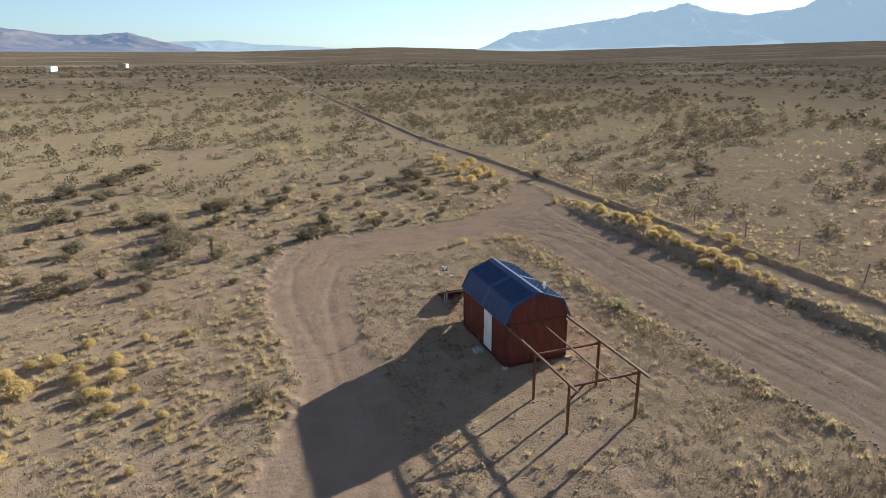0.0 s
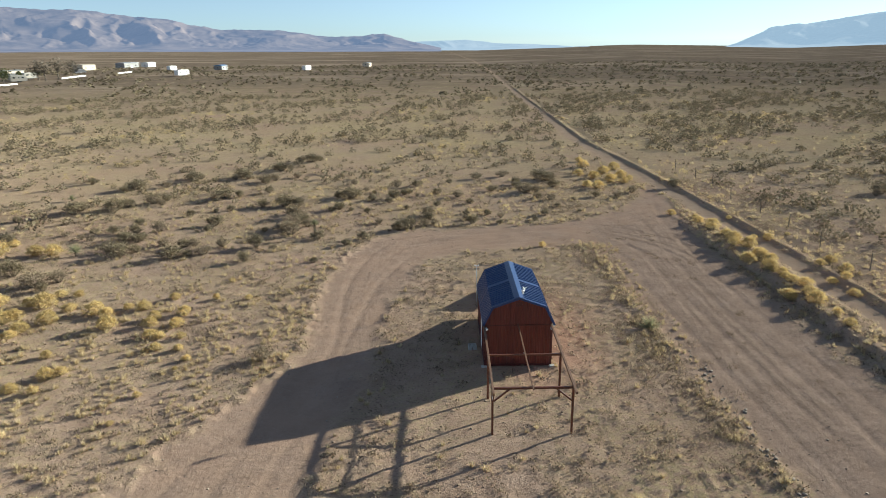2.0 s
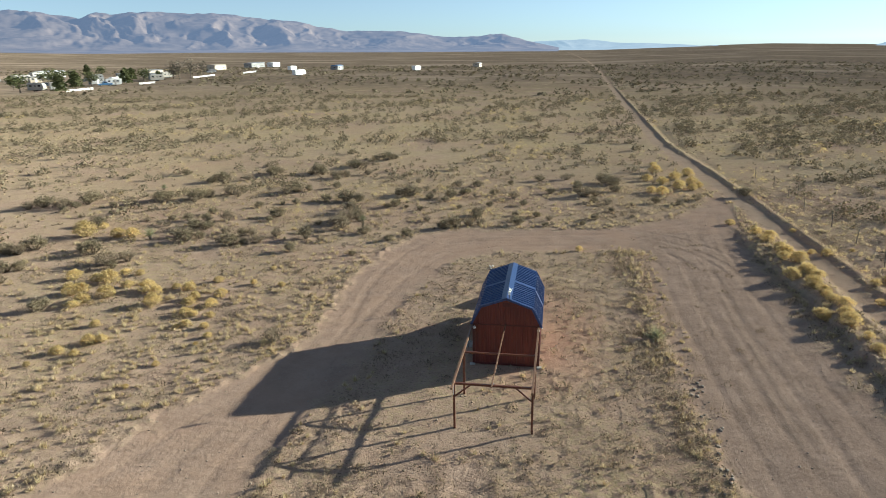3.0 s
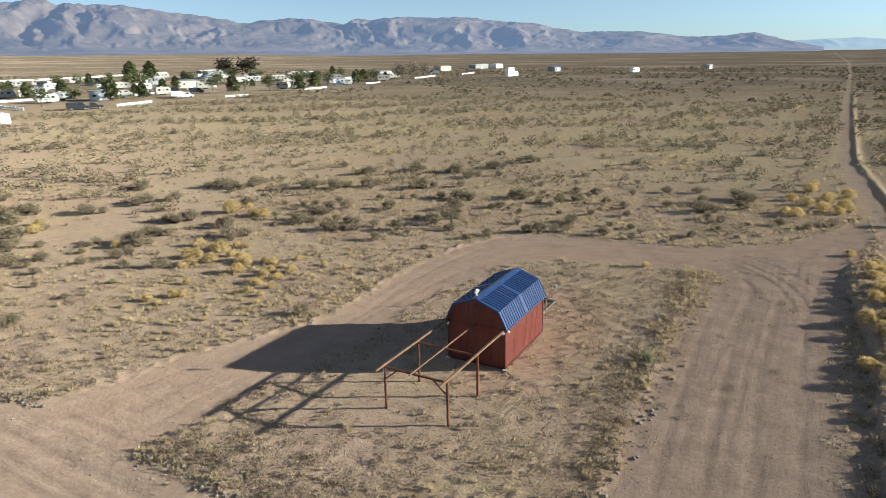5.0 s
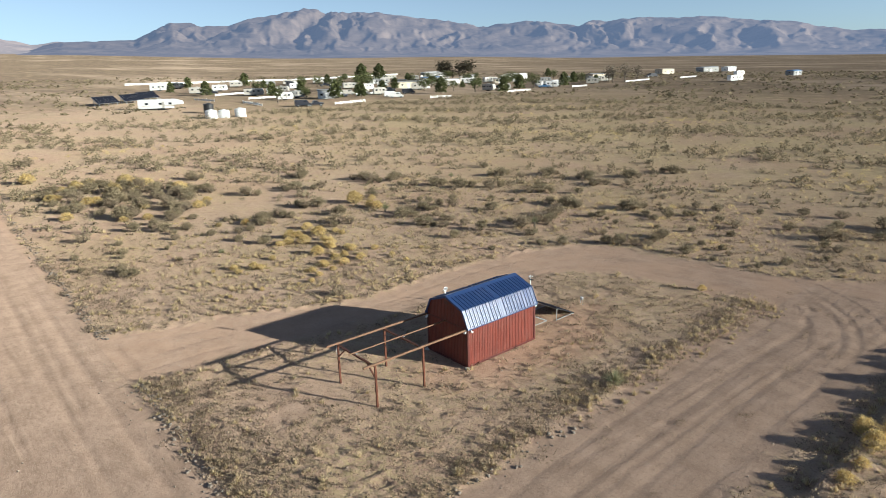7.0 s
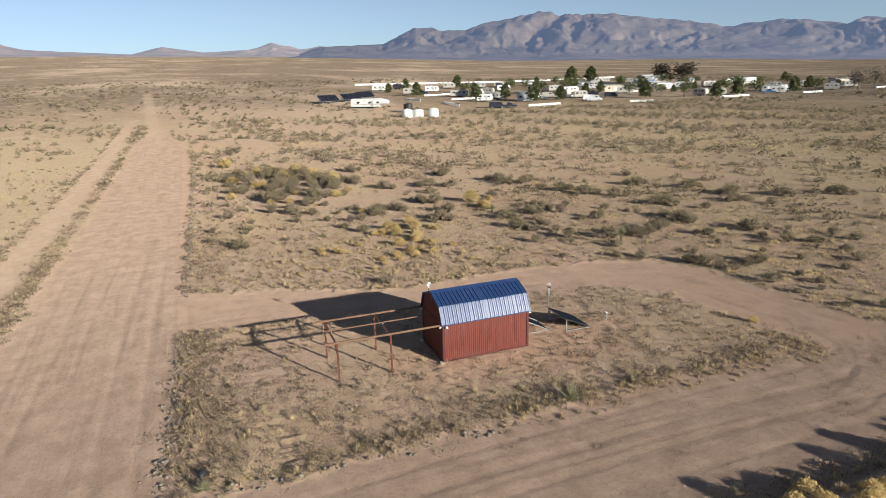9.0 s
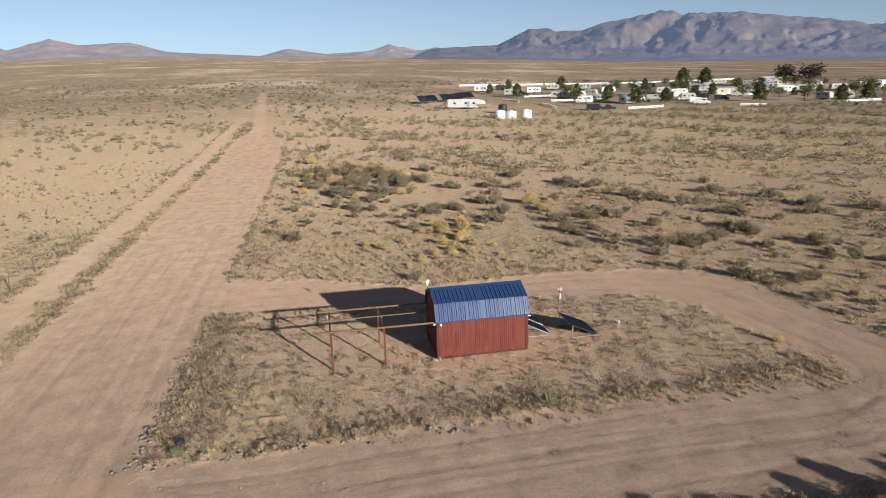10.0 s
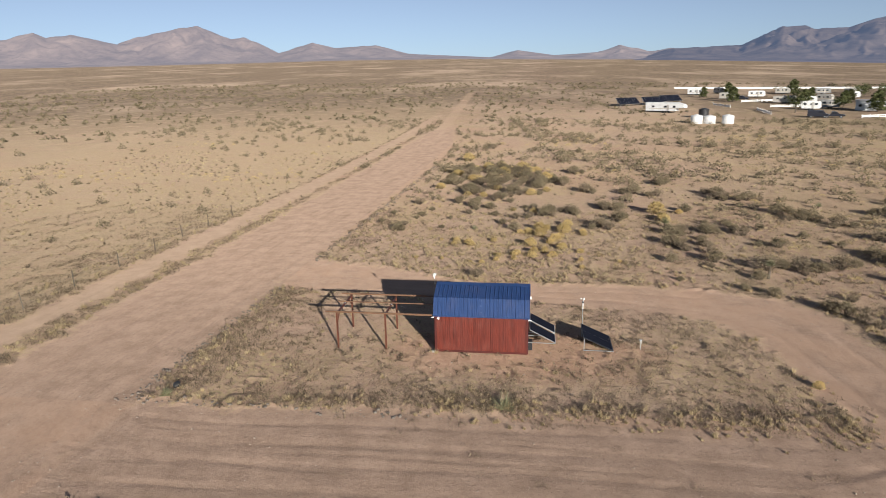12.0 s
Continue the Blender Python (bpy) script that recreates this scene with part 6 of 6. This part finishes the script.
for x, y, r, h in ((-139.6, 71.2, 1.55, 2.0), (-138.9, 74.4, 1.5, 1.9), (-138.6, 79.0, 1.5, 2.1)):
    storage_tank(x, y, r, h, M_WHITE, "white plastic water tank on bare dirt")
storage_tank(-155.0, 76.6, 1.4, 2.6, M_BLACK, "black plastic water tank beside white ones")
trailer(-175.5, 69.8, 55, 13.0, M_WHITE, "long white fifth-wheel trailer standing alone on bare dirt", True, "fifth_wheel_trailer")
for x, y in ((-205, 61.5), (-211, 71.5), (-222, 80.0)):
    solar_rack(x, y, 118)
board_wall((-338, 104), (-386, 318), 0.95, "long low white boundary wall behind the park")
RAILS = [((-156, 120), (-159, 134)), ((-153, 159), (-150, 166.5)), ((-156, 203), (-157, 218)), ((-158, 248), (-156, 256)), ((-157, 289), (-158, 311)), ((-153, 333), (-157, 357))]
for a, b in RAILS + [((-201, 110), (-204, 128)), ((-228, 108), (-236, 124)), ((-192, 152), (-196, 168)), ((-205, 186), (-208, 204))]:
    rail_fence(a, b)
rail_fence((-210, 93), (-199, 96), "low grey-white rail fence", (0.3, 0.6))
rail_fence((-186, 101), (-168, 99.5), "low grey-white rail fence", (0.3, 0.6))
CONIFERS = [(-259, 101, 5.0), (-288, 119, 6.0), (-231, 105.5, 6.4), (-293, 150, 7.5), (-271, 150, 4.5), (-214, 126, 6.2), (-238, 152, 5.2), (-286, 195, 6.0), (-180, 135, 7.2), (-200, 158, 4.4), (-280, 214, 11.5), (-297, 238, 11.0),
            (-182, 148, 5.8), (-206, 175, 5.4), (-218, 191, 5.6), (-291, 255, 5.0), (-171, 179.5, 7.2), (-196, 214, 3.6), (-212, 240, 4.0), (-157, 201.5, 6.5), (-167, 222, 7.0), (-269, 361, 6.0), (-168, 254, 7.2), (-186, 284, 6.2), (-217, 141, 5.6), (-176, 290, 4.2)]
for x, y, h in CONIFERS:
    conifer(x, y, h * 0.92, label="tall dark green conifer" if h > 9 else "small dark green conifer by the trailers")
for x, y, h in ((-247, 135, 4.6), (-190, 128, 4.4), (-266, 168, 5.2), (-228, 165, 4.8), (-214, 210, 5.0), (-246, 222, 5.4), (-182, 196, 4.2), (-232, 250, 5.0), (-190, 238, 5.0), (-206, 262, 5.4), (-178, 266, 4.4), (-262, 262, 6.0), (-300, 215, 5.0), (-258, 196, 5.2)):
    broad_tree(x, y, h, M_PINE, "rounded olive-green tree among trailers", 620, 0.6)
broad_tree(-280, 275, 11.0, M_DARKTREE, "large dusky tree behind the park")
broad_tree(-269, 282.5, 11.5, M_DARKTREE, "large dusky tree behind the park", wide=0.7)
for x, y, h in ((-160, 282, 8.5), (-160, 292, 9.0), (-158, 300, 7.5), (-166, 287, 8.0)):
    broad_tree(x, y, h, M_BARE, "bare leafless grey-brown tree", 210, 0.32)
TRAILERS = [(-277, 102, 60, 9.0), (-293, 116, 20, 6.0), (-246, 108, 65, 8.5), (-262, 124, 70, 8.0), (-292, 145, 65, 7.5), (-222, 122, 62, 9.5), (-221, 130, 64, 6.5), (-303, 181, 65, 8.5), (-284, 172, 20, 7.0), (-186, 139, 75, 5.0),
            (-204, 163, 10, 7.5), (-316, 260, 65, 9.0), (-222, 230, 80, 9.5), (-230, 266, 82, 10.5), (-170, 206, 15, 6.5), (-166, 243, 40, 7.0), (-167, 275, 40, 7.0), (-176, 298, 55, 7.0), (-149, 391, 80, 8.0), (-240, 180, 70, 8.0), (-252, 302, 82, 10.0)]
for i, (x, y, a, ln) in enumerate(TRAILERS):
    trailer(x, y, a, ln * 0.85, (M_WHITE, M_OFFWHITE, M_OFFWHITE)[i % 3], ("white travel trailer parked on bare dirt", "cream travel trailer parked among conifers", "cream travel trailer parked on bare dirt")[i % 3])
trailer(-113, 312, 70, 7.5, M_WHITE, "white trailer standing far out on the plain")
trailer(-68, 382, 75, 7.0, M_WHITE, "white trailer standing far out on the plain")
CABINS = [(-188, 135.5, 62, 6, 4, 3.0, M_GREYMETAL, M_ROOFGREY), (-222, 201, 78, 12, 5, 2.8, M_BEIGE, M_ROOFGREY), (-320, 300, 75, 16, 7, 3.2, M_ROOFGREY, M_WHITE), (-224, 232, 85, 9, 4.5, 2.6, M_BEIGE, M_ROOFGREY), (-258, 246, 78, 10, 5, 2.6, M_OFFWHITE, M_BLUETARP),
          (-252, 310, 80, 14, 6, 3.0, M_WHITE, M_WHITE), (-200, 322, 80, 10, 6, 3.0, M_BEIGE, M_ROOFGREY), (-221, 430, 80, 12, 7, 3.2, M_BEIGE, M_BEIGE), (-222, 492, 82, 18, 7, 3.4, M_ROOFGREY, M_GREYMETAL), (-216, 514, 82, 10, 6, 3.2, M_WHITE, M_WHITE), (-46, 500, 85, 10, 5, 2.6, M_BEIGE, M_ROOFGREY), (-128, 415, 85, 9, 5, 2.6, M_ROOFGREY, M_BLUETARP)]
for x, y, a, ln, w, h, wm, rm in CABINS:
    cabin(x, y, a, ln, w, h, wm, rm, "low single-storey mobile home with a shallow roof" if ln > 9 else "small low outbuilding with a shallow roof")
# the packed middle of the park: rows of rigs, sheds and cars
fill = np.random.RandomState(21)
taken = [(p[0], p[1]) for p in TRAILERS + CABINS + CONIFERS]
for row in range(10):
    for k in range(12):
        x, y = -172 - row * 15 + fill.uniform(-5, 5), 112 + k * 16 + row * 6 + fill.uniform(-6, 6)
        if min(math.hypot(x - q[0], y - q[1]) for q in taken) < 6.5 or fill.uniform() < 0.2 or y > 325 - row * 4:
            continue
        taken.append((x, y))
        what, turn = fill.randint(0, 9), 62 + fill.uniform(-20, 20)
        if what < 3:
            trailer(x, y, turn, fill.uniform(5.0, 7.5), (M_WHITE, M_OFFWHITE, M_ROOFGREY)[what], ("white travel trailer in a crowded row", "cream travel trailer in a crowded row", "grey travel trailer in a crowded row")[what])
        elif what < 5:
            pickup(x, y, turn, (M_CARDARK, M_WHITE)[what - 3], ("dark pickup truck between parked trailers", "white van between parked trailers")[what - 3], what == 4)
        elif what == 5:
            cabin(x, y, turn, fill.uniform(3.5, 6), 3.0, 2.2, (M_BEIGE, M_ROOFGREY, M_OFFWHITE)[row % 3], M_ROOFGREY, "small storage shed between parked trailers", "storage_shed")
        else:
            broad_tree(x, y, fill.uniform(4.0, 6.5), M_PINE, "rounded olive-green tree among trailers", 420, 0.6)
for x, y, a, mat, label, van in ((-158, 109, 70, M_CARDARK, "dark pickup truck parked on dirt", True), (-157, 113, 70, M_CARDARK, "dark pickup truck parked on dirt", False), (-189, 143, 60, M_WHITE, "white pickup truck parked on dirt", False), (-166, 153, 50, M_WHITE, "white van parked by the fence", True), (-183, 172, 60, M_CARDARK, "dark van parked on dirt", True),
                               (-255, 246, 70, M_CARBLUE, "blue pickup truck parked on dirt", False), (-168, 240, 50, M_CARBLUE, "blue pickup truck beside a trailer", False), (-242, 112, 65, M_CARDARK, "dark pickup truck by a trailer", False), (-205, 178, 60, M_CARDARK, "dark pickup truck parked among conifers", False), (-184, 352, 80, M_CARDARK, "dark pickup truck parked on the plain", False),
                               (-186, 360, 70, M_CARDARK, "dark van parked on the plain", True), (-198, 152, 60, M_OFFWHITE, "pale van among conifers", True)):
    pickup(x, y, a, mat, label, van)
